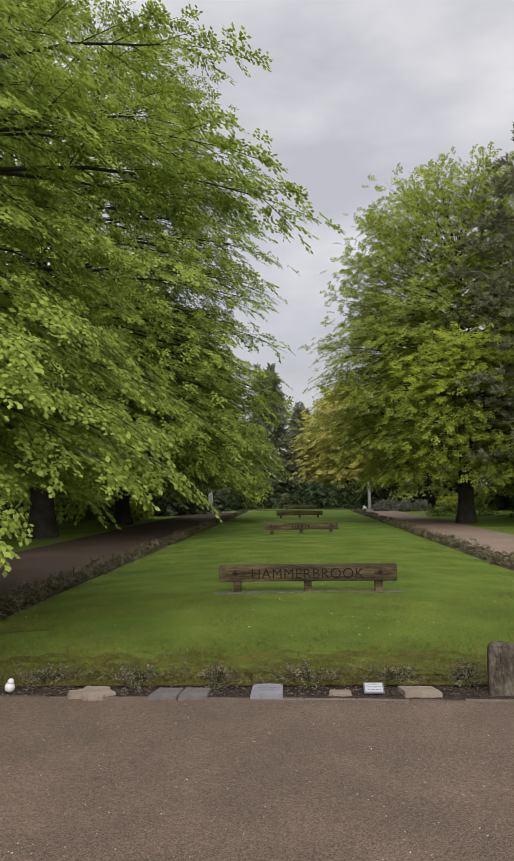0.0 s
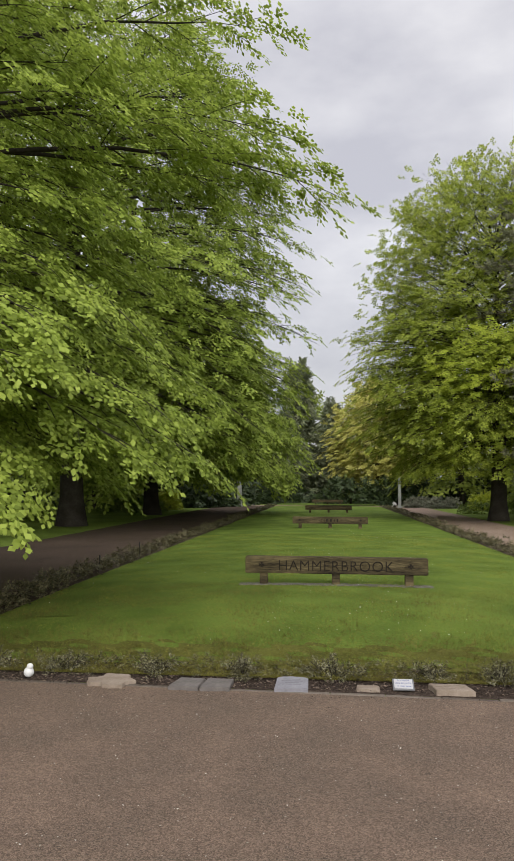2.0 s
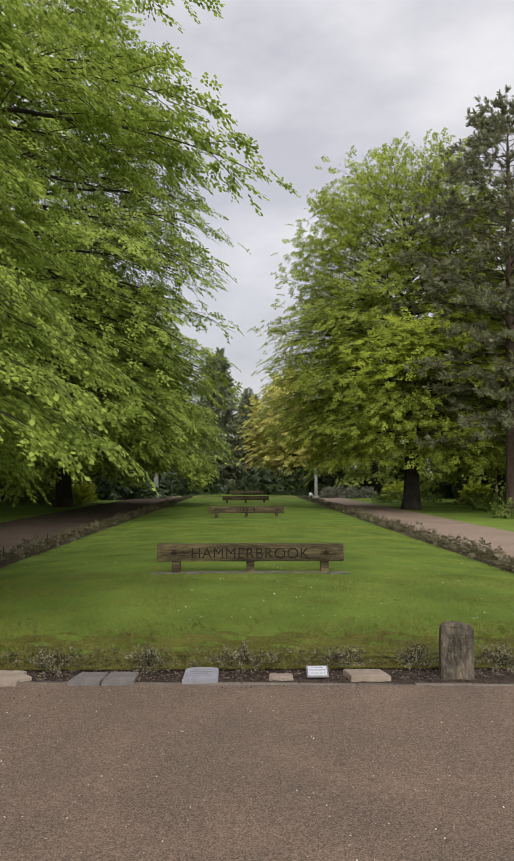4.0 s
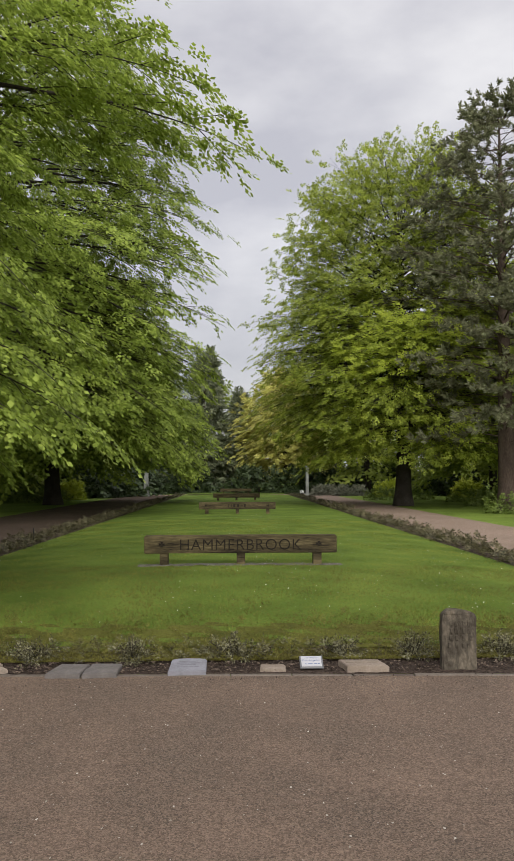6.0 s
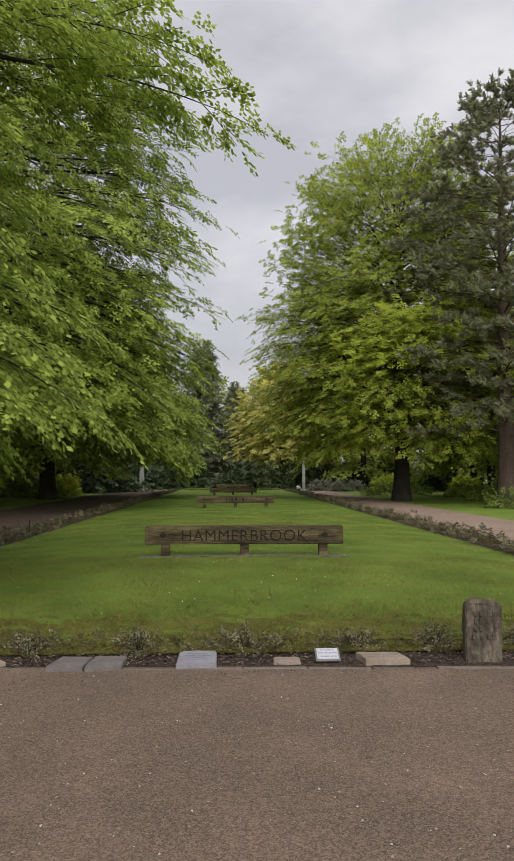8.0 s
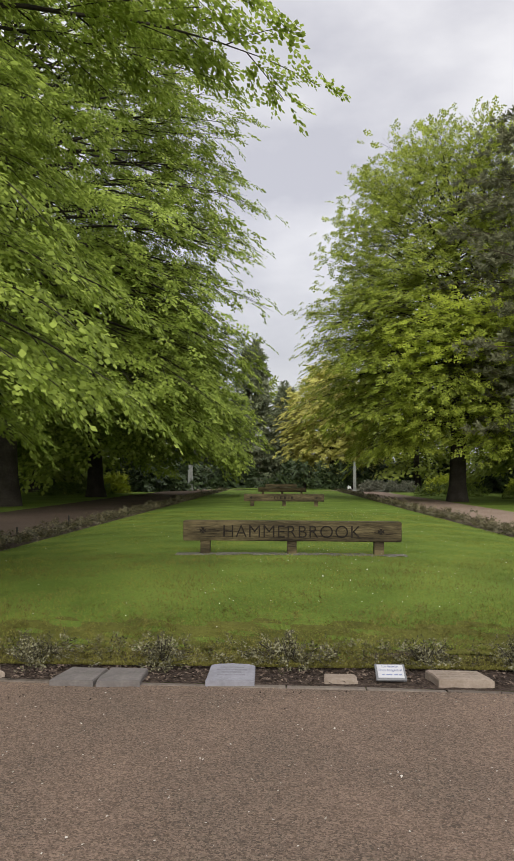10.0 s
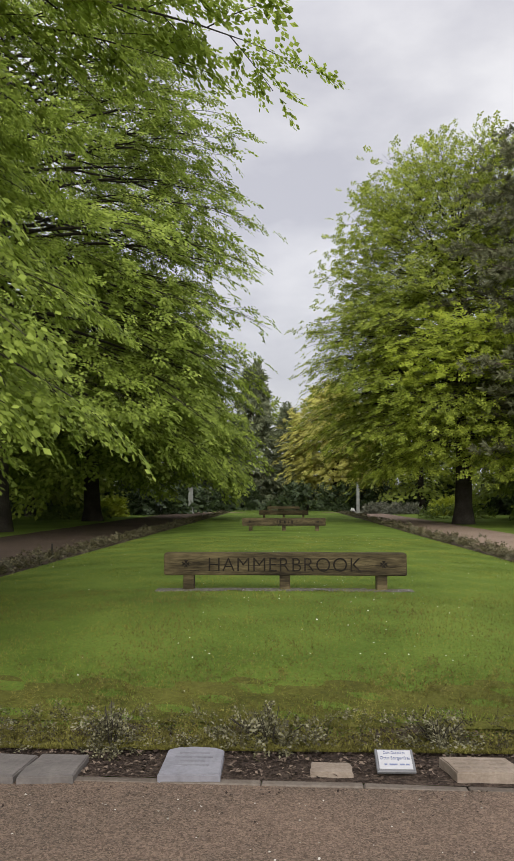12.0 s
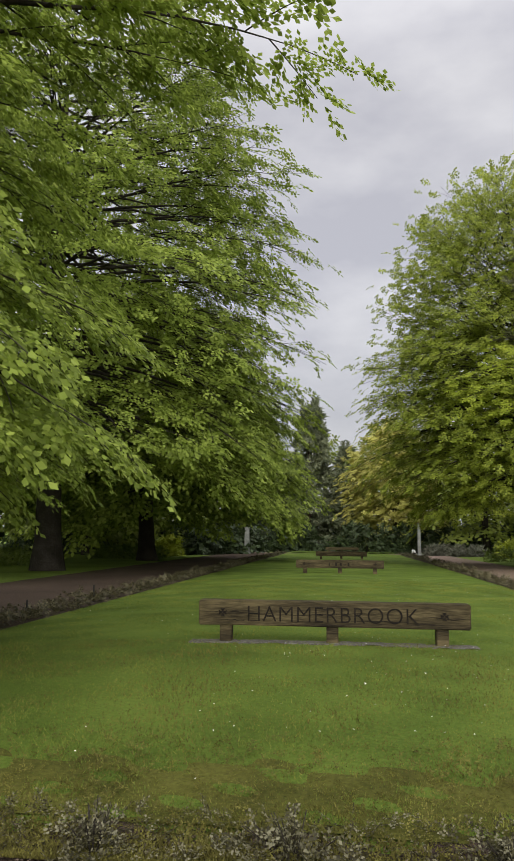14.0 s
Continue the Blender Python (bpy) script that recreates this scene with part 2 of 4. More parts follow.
LITTER = material("dry_litter", [(0.022, 0.014, 0.01), (0.055, 0.036, 0.026), (0.16, 0.12, 0.09)], 4, 20, 0.9, 0, island=0.7)
PAD = speckle(material("gravel_pad", [(0.031, 0.031, 0.0211), (0.0527, 0.0496, 0.036), (0.0806, 0.0744, 0.0589)], 2, 30, 0.95, 0.8, 60, 0.1), 60, (0.08, 0.07, 0.06), (0.4, 0.38, 0.34), 0.4)
IRON = material("dark_iron", [(0.02, 0.02, 0.02), (0.03, 0.03, 0.03), (0.05, 0.045, 0.04)], 9, 60, 0.6, 0.2, metal=0.4)


# ---- mesh helpers ----
def part(name, bm, mat, parent=None, label=""):
    """Links a bmesh as one mesh object, under a parent where one is given."""
    me = bpy.data.meshes.new(name)
    bm.to_mesh(me)
    bm.free()
    me.materials.append(mat)
    ob = new(name, me)
    ob.parent = parent
    return tagged(ob, label)


def mesh_from(name, verts, faces, mat, parent=None, smooth=False):
    """Links arrays of vertices and equal-sided faces as one mesh object."""
    verts, faces = np.asarray(verts, np.float32), np.asarray(faces, np.int32)
    me = bpy.data.meshes.new(name)
    sides = faces.shape[1]
    me.vertices.add(len(verts))
    me.vertices.foreach_set("co", verts.ravel())
    me.loops.add(faces.size)
    me.loops.foreach_set("vertex_index", faces.ravel())
    me.polygons.add(len(faces))
    me.polygons.foreach_set("loop_start", np.arange(len(faces), dtype=np.int32) * sides)
    if smooth:
        me.polygons.foreach_set("use_smooth", np.ones(len(faces), bool))
    me.update(calc_edges=True)
    me.materials.append(mat)
    ob = new(name, me)
    ob.parent = parent
    return ob


def box(size, at=(0, 0, 0), bevel=0.0, segments=1):
    """A bevelled block in a bmesh of its own; at is the centre of its base."""
    bm = bmesh.new()
    bmesh.ops.create_cube(bm, size=1.0)
    bmesh.ops.scale(bm, vec=size, verts=bm.verts)
    bmesh.ops.translate(bm, vec=(at[0], at[1], at[2] + size[2] / 2), verts=bm.verts)
    if bevel:
        bmesh.ops.bevel(bm, geom=bm.edges[:], offset=bevel, segments=segments, affect="EDGES")
    return bm


def empty(name, m, label, category, group="", kind=""):
    ob = new(name)
    ob.empty_display_size = 0.1
    ob.matrix_world = m
    return tagged(ob, label, category, group, kind)


# ---- the lie of the land ----
LAWN_HALF, LAWN_END = 4.75, 62.0


def smooth(a, b, x):
    u = np.clip((np.asarray(x, float) - a) / (b - a), 0, 1)
    return u * u * (3 - 2 * u)


def land(x, y):
    """Height of the ground: level at the road, falling gently away from it."""
    return np.interp(y, [6, 24, 43, 52, 68, 90], [0.0, -0.12, -0.22, -0.3, -0.4, -0.45]) + 0 * np.asarray(x, float)


def lawn_height(x, y):
    """The lawn is a long low mound on that ground."""
    dome = np.clip(1 - np.abs(x / LAWN_HALF) ** 2.4, 0, 1)
    high = np.interp(y, [6, 24, 43, 62], [0.17, 0.12, 0.06, 0.05])
    return land(x, y) + 0.03 + high * dome * smooth(0.3, 4.5, y)


def kerb_line(x):
    return 0.1 - 0.035 * np.asarray(x, float)


def sheet(name, xs, ys, height, mat, label, category, skew=None):
    """A grid of ground over the given lines, draped on a height."""
    gx, gy = np.meshgrid(xs, ys)
    if skew:
        gy = gy + skew(gx, gy)
    verts = np.stack([gx, gy, height(gx, gy)], -1).reshape(-1, 3)
    nx, ny = len(xs), len(ys)
    a = (np.arange(ny - 1)[:, None] * nx + np.arange(nx - 1)).ravel()
    faces = np.stack([a, a + 1, a + nx + 1, a + nx], 1)
    if (xs[-1] - xs[0]) * (ys[-1] - ys[0]) < 0:
        faces = faces[:, ::-1]
    ob = mesh_from(name, verts, faces, mat, smooth=True)
    return tagged(ob, label, category, kind="structure")


far_lines = np.r_[-900, -300, -100, np.arange(-50, 51, 5), 100, 300, 900]
sheet("ground", far_lines, np.r_[-900, -300, -100, -40, np.arange(-20, 121, 4), 160, 300, 900],
      lambda x, y: land(x, y) - 0.05, VERGE, "shaded grass and woodland floor beyond the paths", "ground")
sheet("road", np.linspace(-60, 60, 121), np.linspace(-14, 0, 29), lambda x, y: 0.004 * np.sin(x * 1.7) * np.sin(y * 1.3), ASPHALT,
      "worn brown-grey asphalt road with bits of grit", "road", skew=lambda x, y: (kerb_line(x) - 0.012) * (y + 14) / 14)
sheet("flower_bed", np.linspace(-5.6, 5.6, 160), np.linspace(0.14, 1.2, 22),
      lambda x, y: 0.004 + 0.02 * np.sin(x * 7.3 + y * 3) * np.sin(y * 9) * smooth(0.45, 0.7, y) + 0.004 * np.sin(x * 31) * np.sin(y * 27) + 0.02 * smooth(0.4, 0.8, y),
      SOIL, "strip of dark bare soil along the road", "soil", skew=lambda x, y: -0.035 * x)
sheet("lawn", np.linspace(-LAWN_HALF, LAWN_HALF, 100), np.r_[np.linspace(0.78, 8, 60), np.linspace(8.4, LAWN_END, 100)],
      lambda x, y: lawn_height(x, y) - 0.03 * (1 - smooth(0.8, 1.0, y)), LAWN,
      "long mown green lawn, slightly mounded", "lawn", skew=lambda x, y: (0.05 * np.sin(x * 5) + 0.03 * np.sin(x * 13)) * (y < 0.95) - 0.035 * x * (y < 3))
sheet("mossy_strip", np.linspace(-LAWN_HALF + 0.02, LAWN_HALF - 0.02, 140), np.linspace(0.9, 2.3, 40), lambda x, y: lawn_height(x, y) + 0.004 - 0.025 * smooth(1.55, 2.3, y) + 0.008 * np.sin(x * 9 + y * 4) * np.sin(y * 13 + x * 2), MOSS_TURF,
      "worn mossy strip of turf at the front of the lawn", "lawn", skew=lambda x, y: (0.25 * np.sin(x * 1.9) + 0.16 * np.sin(x * 4.7 + 1) + 0.07 * np.sin(x * 11)) * smooth(1.0, 2.3, y) - 0.035 * x)
sheet("far_lawn", np.linspace(-LAWN_HALF, LAWN_HALF, 12), np.linspace(65.5, 105, 12), lambda x, y: land(x, y) + 0.06, LAWN,
      "second mown lawn beyond the crossing path", "lawn")
sheet("crossing_path", np.linspace(-12, 12, 12), np.linspace(LAWN_END, 65.5, 4), lambda x, y: land(x, y) - 0.004, GRAVEL,
      "gravel path crossing behind the lawn", "path")
for side, name in ((-1, "left_border"), (1, "right_border")):
    sheet(name, np.linspace(LAWN_HALF - 0.1, LAWN_HALF + 0.75, 6) * side, np.linspace(0.4, LAWN_END, 90), lambda x, y: land(x, y) + 0.012, SOIL,
          "narrow planted bed edging the lawn", "soil")
    # The left path takes the tone darkened for tree shade, the right one plain gravel.
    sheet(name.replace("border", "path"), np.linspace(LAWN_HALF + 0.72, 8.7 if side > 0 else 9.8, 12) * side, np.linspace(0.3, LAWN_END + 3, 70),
          lambda x, y: land(x, y) - 0.012 + 0.01 * np.sin(y * 2.1) * np.sin(x * 3.3), SHADED_EARTH if side < 0 else GRAVEL,
          "brown earth path strewn with litter, beech shade put into its dark colour" if side < 0 else "pale reddish gravel path beside the lawn", "path")


# ---- memorial beams ----
def lettering(name, text, width, height, m, mat, parent, depth=0.003, label=""):
    """Raised flat letters in the built-in font, fitted to a width and a height, facing -y."""
    curve = bpy.data.curves.new(name, "FONT")
    curve.body, curve.size, curve.extrude, curve.offset, curve.space_character = text, 1.0, 0.5, -0.01, 1.08
    source = bpy.data.objects.new(name, curve)
    scene.collection.objects.link(source)
    me = bpy.data.meshes.new_from_object(source.evaluated_get(bpy.context.evaluated_depsgraph_get()))
    bpy.data.objects.remove(source)
    co = np.empty(len(me.vertices) * 3, np.float32)
    me.vertices.foreach_get("co", co)
    co = co.reshape(-1, 3)
    low, high = co.min(0), co.max(0)
    co = (co - (low + high) / 2) / (high - low) * np.array([width, height, depth])
    me.vertices.foreach_set("co", np.stack([co[:, 0], -co[:, 2], co[:, 1]], 1).ravel())
    me.update()
    me.materials.clear()
    me.materials.append(mat)
    ob = new(name, me)
    ob.parent, ob.matrix_local = parent, m
    return tagged(ob, label)


def cross_mark(size):
    """A cross with four flared arms, facing -y."""
    bm = bmesh.new()
    for k in range(4):
        turn = Matrix.Rotation(k * math.pi / 2, 4, "Y")
        outline = [(-0.06, 0.06), (0.06, 0.06), (0.27, 0.5), (0, 0.42), (-0.27, 0.5)]
        front = [bm.verts.new(turn @ Vector((x * size, -0.0015, z * size))) for x, z in outline]
        rear = [bm.verts.new(turn @ Vector((x * size, 0.0015, z * size))) for x, z in outline]
        bm.faces.new(front)
        for n in range(5):
            bm.faces.new((front[n], rear[n], rear[(n + 1) % 5], front[(n + 1) % 5]))
    return bm


def crack(rng, x0, x1, z):
    """A jagged drying crack along the grain, facing -y."""
    bm = bmesh.new()
    xs = np.linspace(x0, x1, 26)
    zs = z + np.cumsum(rng.normal(0, 0.003, 26))
    half = (0.0012 + 0.004 * rng.random(26)) * np.sin(np.linspace(0.25, math.pi - 0.1, 26))
    top = [bm.verts.new((x, 0, zz + h)) for x, zz, h in zip(xs, zs, half)]
    low = [bm.verts.new((x, 0, zz - h)) for x, zz, h in zip(xs, zs, half)]
    for n in range(25):
        bm.faces.new((low[n], low[n + 1], top[n + 1], top[n]))
    return bm


def worn_block(rng, size, at, bevel, wave, cuts=14):
    """A block of timber with uneven faces and softened edges."""
    bm = box(size, at, bevel, 2)
    long_edges = [e for e in bm.edges if abs((e.verts[0].co - e.verts[1].co).normalized().x) > 0.99] if size[0] > size[2] else []
    if long_edges:
        bmesh.ops.subdivide_edges(bm, edges=long_edges, cuts=cuts)
    shift = rng.random(3) * 20
    for v in bm.verts:
        p = v.co * 2.5 + Vector(shift)
        v.co += Vector((0, noise.noise(p), noise.noise(p + Vector((7, 3, 1))))) * wave
    return bm


def memorial_beam(m, label, seed, words=None, bars=None, marks=True):
    rng = np.random.default_rng(seed)
    thing = empty("memorial_beam", m, label, "memorial beam", "row of memorial beams")
    beam = part("beam", worn_block(rng, (3.06, 0.2, 0.28), (0, 0, 0.18), 0.012, 0.005), OAK, thing)
    for x in (-1.22, 0, 1.22):
        part("leg", worn_block(rng, (0.135, 0.15, 0.45), (x, 0, -0.26), 0.01, 0.004), OAK, thing)
    face = -0.108
    if marks:
        for x in (-1.25, 1.24):
            mark = part("cross", cross_mark(0.095), CARVED, beam, "dark carved cross")
            mark.matrix_local = pose(x, face, 0.325)
        for x0, x1, z in ((-1.52, -0.98, 0.335), (1.0, 1.5, 0.322), (-0.9, 0.85, 0.318), (0.2, 1.1, 0.25), (-1.3, -0.7, 0.24)):
            line = part("crack", crack(rng, x0, x1, z), CARVED, beam)
            line.matrix_local = pose(0, face + 0.001, 0)
    if words:
        lettering("inscription", words, 1.92, 0.17, pose(0.0, face, 0.318), CARVED, beam, label="dark carved capital letters")
    if bars:
        for x, w in bars:
            part("letter_bar", box((w * 0.7, 0.004, 0.11), (x, face, 0.265)), CARVED, beam)
    return thing


BEAMS = ((5.95, "HAMMERBROOK", None), (24.0, None, ((-0.36, 0.03), (-0.24, 0.03), (-0.13, 0.09), (0.03, 0.1), (0.18, 0.03), (0.3, 0.09))), (43.0, None, None), (68.0, None, None))
for n, (y, words, bars) in enumerate(BEAMS):
    base = float(lawn_height(0, y)) if y < LAWN_END else float(land(0, y)) + 0.06
    memorial_beam(pose(0.01, y, base), "weathered oak memorial beam with a carved district name, on three short posts" if words
                  else "weathered oak memorial beam on three short posts in the lawn", 40 + n, words, bars, n < 2)

pad = sheet("gravel_strip", np.linspace(-1.62, 1.62, 40), np.linspace(-0.2, 0.2, 9),
            lambda x, y: lawn_height(x, y + 5.95) + 0.008 - 0.03 * (np.abs(y) > 0.16), PAD, "strip of grey gravel under the memorial beam", "gravel",
            skew=lambda x, y: 0.07 * np.sin(x * 6 + y * 4) + 0.04 * np.sin(x * 17))
pad.location = (0, 5.9, 0)


# ---- leaves and wood ----
def tube(verts, faces, points, radii, sides=6):
    """Adds a tapered tube along points to growing lists."""
    points = np.asarray(points, float)
    way = np.gradient(points, axis=0)
    way /= np.linalg.norm(way, axis=1, keepdims=True) + 1e-9
    ref = np.where(np.abs(way[:, 2:3]) > 0.9, [[1.0, 0, 0]], [[0, 0, 1.0]])
    u = np.cross(way, ref)
    u /= np.linalg.norm(u, axis=1, keepdims=True)
    v = np.cross(way, u)
    a = np.arange(sides) * 2 * np.pi / sides
    ring = points[:, None] + np.asarray(radii)[:, None, None] * (np.cos(a)[None, :, None] * u[:, None] + np.sin(a)[None, :, None] * v[:, None])
    start = sum(len(x) for x in verts)
    verts.append(ring.reshape(-1, 3))
    n = len(points)
    i = (np.arange(n - 1)[:, None] * sides + np.arange(sides)).ravel()
    j = (np.arange(n - 1)[:, None] * sides + (np.arange(sides) + 1) % sides).ravel()
    faces.append(start + np.stack([i, j, j + sides, i + sides], 1))


LEAF_OUTLINE = ((0, 0), (0.5, 1), (1, 0), (0.5, -1))


def leaf_spray(rng, leaf, length=1.0, twigs=3, spacing=0.55, broad=0.35):
    """A flat spray: a twig along +x with side twigs, and pointed leaves in two rows. Leaf quads as (n, 4, 3)."""
    made = []

    def row(start, way, reach):
        side = np.array([-way[1], way[0], 0])
        for k, s in enumerate(np.arange(0.02, reach, spacing * leaf)):
            base = start + way * s + np.array([0, 0, -0.18 * s * s / length])
            turn = (1 if k % 2 else -1) * rng.uniform(0.5, 1.0) * min(1.0, 1.6 - 1.3 * s / reach)
            d = way * np.cos(turn) + side * np.sin(turn) + np.array([0, 0, rng.normal(-0.22, 0.2)])
            d /= np.linalg.norm(d)
            w = np.cross([rng.normal(0, 0.28), rng.normal(0, 0.28), 1.0], d)
            w /= np.linalg.norm(w)
            size = leaf * rng.uniform(0.75, 1.2)
            made.append([base + d * size * u + w * size * broad * v for u, v in LEAF_OUTLINE])

    row(np.zeros(3), np.array([1.0, 0, 0]), length)
    for k in range(twigs):
        s = length * (k + 0.4) / (twigs + 0.6)
        turn = (1 if k % 2 else -1) * rng.uniform(0.55, 0.85)
        row(np.array([s, 0, -0.18 * s * s / length]), np.array([np.cos(turn), np.sin(turn), 0]), length * 0.5 * (1.1 - s / length * 0.6))
    return np.array(made)


def needle_tuft(rng, leaf, length=1.0, count=34):
    """A shoot along +x with needles all round it."""
    quads = []
    for k in range(count):
        s = length * rng.random() * 0.8
        a = rng.uniform(0, 2 * np.pi)
        d = np.array([0.75, np.cos(a) * 0.8, np.sin(a) * 0.8 + 0.15])
        d /= np.linalg.norm(d)
        w = np.cross(rng.normal(0, 1, 3), d)
        w /= np.linalg.norm(w)
        size = leaf * rng.uniform(0.7, 1.3)
        b = np.array([s, 0, 0.1 * s])
        quads.append([b - w * size * 0.1, b + w * size * 0.1, b + d * size + w * size * 0.06, b + d * size - w * size * 0.06])
    return np.array(quads)


def leaf_mesh(name, places, ways, ups, sizes, templates, pick, mat, parent):
    """Joins leaf sprays, one at each place, along its way, into one mesh."""
    way = ways / (np.linalg.norm(ways, axis=1, keepdims=True) + 1e-9)
    side = np.cross(ups, way)
    side /= np.linalg.norm(side, axis=1, keepdims=True) + 1e-9
    up = np.cross(way, side)
    out = []
    for k, quads in enumerate(templates):
        m = pick == k
        if not m.any():
            continue
        basis = np.stack([way[m], side[m], up[m]], 1) * sizes[m][:, None, None]
        out.append((np.einsum("qvi,nij->nqvj", quads, basis) + places[m][:, None, None]).reshape(-1, 3))
    verts = np.concatenate(out)
    return mesh_from(name, verts, np.arange(len(verts)).reshape(-1, 4), mat, parent)


def tree(name, m, seed, height, trunk_r, envelope, mat, label, limbs=80, leaves=200000, leaf=0.1, spray=0.45, subs=2.2, inner=0.3, extra=(), bark=None, template=leaf_spray,
         droop=0.28, rise=0.3, limb_r=0.008, group="", category="tree", ragged=0.16, flat=0.09, sag=0.16, face=0.8, top=0.86, bough_mat=None, fan=0.3, narrow=0.6, crowd=1.0, gap=0.55, puff=0.1):
    """A tree inside an envelope of (height, reach): trunk, limbs that arch out to it, and on each limb a flat drooping fan of
    side branches set with leaf sprays, so that the crown hangs in tiers. extra: limbs of their own as (height on the trunk, tip)."""
    rng = np.random.default_rng(seed)
    thing = empty(name, m, label, category, group)
    tv, tf = [], []
    steps = np.linspace(0, 1, 16)
    bend = rng.normal(0, 0.2, 2)
    axis = np.stack([bend[0] * np.sin(steps * 3), bend[1] * np.sin(steps * 2.4), steps * height * top - 0.2], 1)
    tube(tv, tf, axis, trunk_r * (1.0 - steps) ** 0.85 + 0.015 + 0.4 * trunk_r * np.exp(-steps * 40), 14)
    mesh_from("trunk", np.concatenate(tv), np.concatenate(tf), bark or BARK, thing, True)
    zs, rs = np.array(envelope).T
    plan = []
    for i in range(limbs):
        zt = zs[0] + (zs[-1] - zs[0]) * ((i + 0.5) / limbs) ** crowd
        high = (zt - zs[0]) / (zs[-1] - zs[0])
        r = np.interp(zt, zs, rs) * rng.uniform(1 - ragged, 1 + ragged * 0.4)
        az = i * 2.39996 + rng.uniform(-0.3, 0.3)
        h0 = np.clip(zt + r * (droop * (1 - high) - rise * high), min(2.2, zs[0] + 0.6), 0.96 * top * height)
        plan.append((h0, np.array([r * np.cos(az), r * np.sin(az), zt]), 1.0))
    lone = len(plan)
    plan += [(h, np.array(tip, float), narrow) for h, tip in extra]
    places, ways, ups, own = [], [], [], []
    for number, (h0, tip, width) in enumerate(plan):
        root = np.array([np.interp(h0, axis[:, 2], axis[:, 0]), np.interp(h0, axis[:, 2], axis[:, 1]), h0])
        span = tip - root
        span *= max(0.3, 1.0 - (0.25 + 1.2 * spray) / np.linalg.norm(span))
        tip = root + span
        r = max(0.8, np.linalg.norm(span))
        climb = span[2] / r
        mid = root + span * 0.55 + np.array([0, 0, r * (0.13 if climb < 0.25 else -0.06)])
        n = max(8, int(r * 1.8))
        s = np.linspace(0, 1, n)
        pts = ((1 - s) ** 2)[:, None] * root + (2 * s * (1 - s))[:, None] * mid + (s * s)[:, None] * tip
        pts[1:] += np.cumsum(rng.normal(0, 0.03, (n - 1, 3)), 0) * np.sqrt(r / 8)
        step = np.gradient(pts, axis=0)
        bv, bf = [], []
        tube(bv, bf, pts, (limb_r * r + 0.006) * (1 - s * 0.93), 6)
        begin = inner if width == 1.0 else max(inner, 0.5)
        count = max(4, int(r * (1 - begin) * subs / (width ** 0.5)))
        for k in range(count + 1):
            q = 1.0 if k == count else begin + (1.0 - begin) * (k + rng.uniform(0.1, 0.9)) / count
            p = np.array([np.interp(q, s, pts[:, j]) for j in range(3)])
            d = np.array([np.interp(q, s, step[:, j]) for j in range(3)])
            d /= np.linalg.norm(d)
            level = np.cross([0, 0, 1.0], d)
            level /= np.linalg.norm(level) + 1e-6
            turn = 0.0 if k == count else (1 if k % 2 else -1) * rng.uniform(0.5, 0.95)
            length = (fan * r * (1.1 - q) / (1.1 - begin) * width + 0.25 + 0.6 * spray) * rng.uniform(0.7, 1.2)
            out = d * np.cos(turn) + level * np.sin(turn) + np.array([0, 0, rng.normal(0, flat)])
            down = np.array([0, 0, -sag * length * np.clip(1.0 - 1.6 * max(0.0, d[2]), -0.4, 1.0) * (0.5 if width < 1 and tip[2] > 5 else 1.0)])
            u = np.linspace(0, 1, 5)[:, None]
            tube(bv, bf, p + out * length * u + down * u * u, 0.004 + 0.006 * length * (1 - u[:, 0] * 0.9), 3)
            w = np.append(np.arange(0.12 if turn else 0.0, 0.97, gap * spray * 0.5 / length), 1.0)[:, None]
            flow = out + down * 2 * w / length
            side = np.cross([0, 0, 1.0], out)
            sweep = np.where(np.arange(len(w)) % 2, 1, -1)[:, None] * rng.uniform(0.35, 0.9, (len(w), 1)) * (w < 1)
            places.append(p + out * length * w + down * w * w)
            ways.append(flow * np.cos(sweep) + side * np.sin(sweep) + rng.normal(0, 0.06, (len(w), 3)))
            away = tip[:2] / (np.hypot(tip[0], tip[1]) + 0.1)
            ups.append(np.array([away[0] * face, away[1] * face, 1.0]) + rng.normal(0, 0.14, (len(w), 3)))
            own.append(np.full(len(w), number >= lone))
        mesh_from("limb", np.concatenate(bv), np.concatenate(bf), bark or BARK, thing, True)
    templates = [template(rng, leaf, spray) for _ in range(5)]
    places, ways, ups, own = np.concatenate(places), np.concatenate(ways), np.concatenate(ups), np.concatenate(own)
    total = int(leaves / np.mean([len(q) for q in templates]))
    chosen = np.concatenate([rng.permutation(len(places)) for _ in range(total // len(places) + 1)])[:total]
    places = places[chosen] + rng.normal(0, puff * spray, (len(chosen), 3)) * [1, 1, 0.5]
    ways, ups, own = ways[chosen], ups[chosen], own[chosen] if bough_mat else np.zeros(len(chosen), bool)
    sizes, pick = rng.uniform(0.75, 1.2, len(places)), rng.integers(0, 5, len(places))
    for name_of, m_of, some in (("crown", mat, ~own), ("bright_bough", bough_mat, own)):
        if some.any():
            leaf_mesh(name_of, places[some], ways[some], ups[some], sizes[some], templates, pick[some], m_of, thing)
    return thing


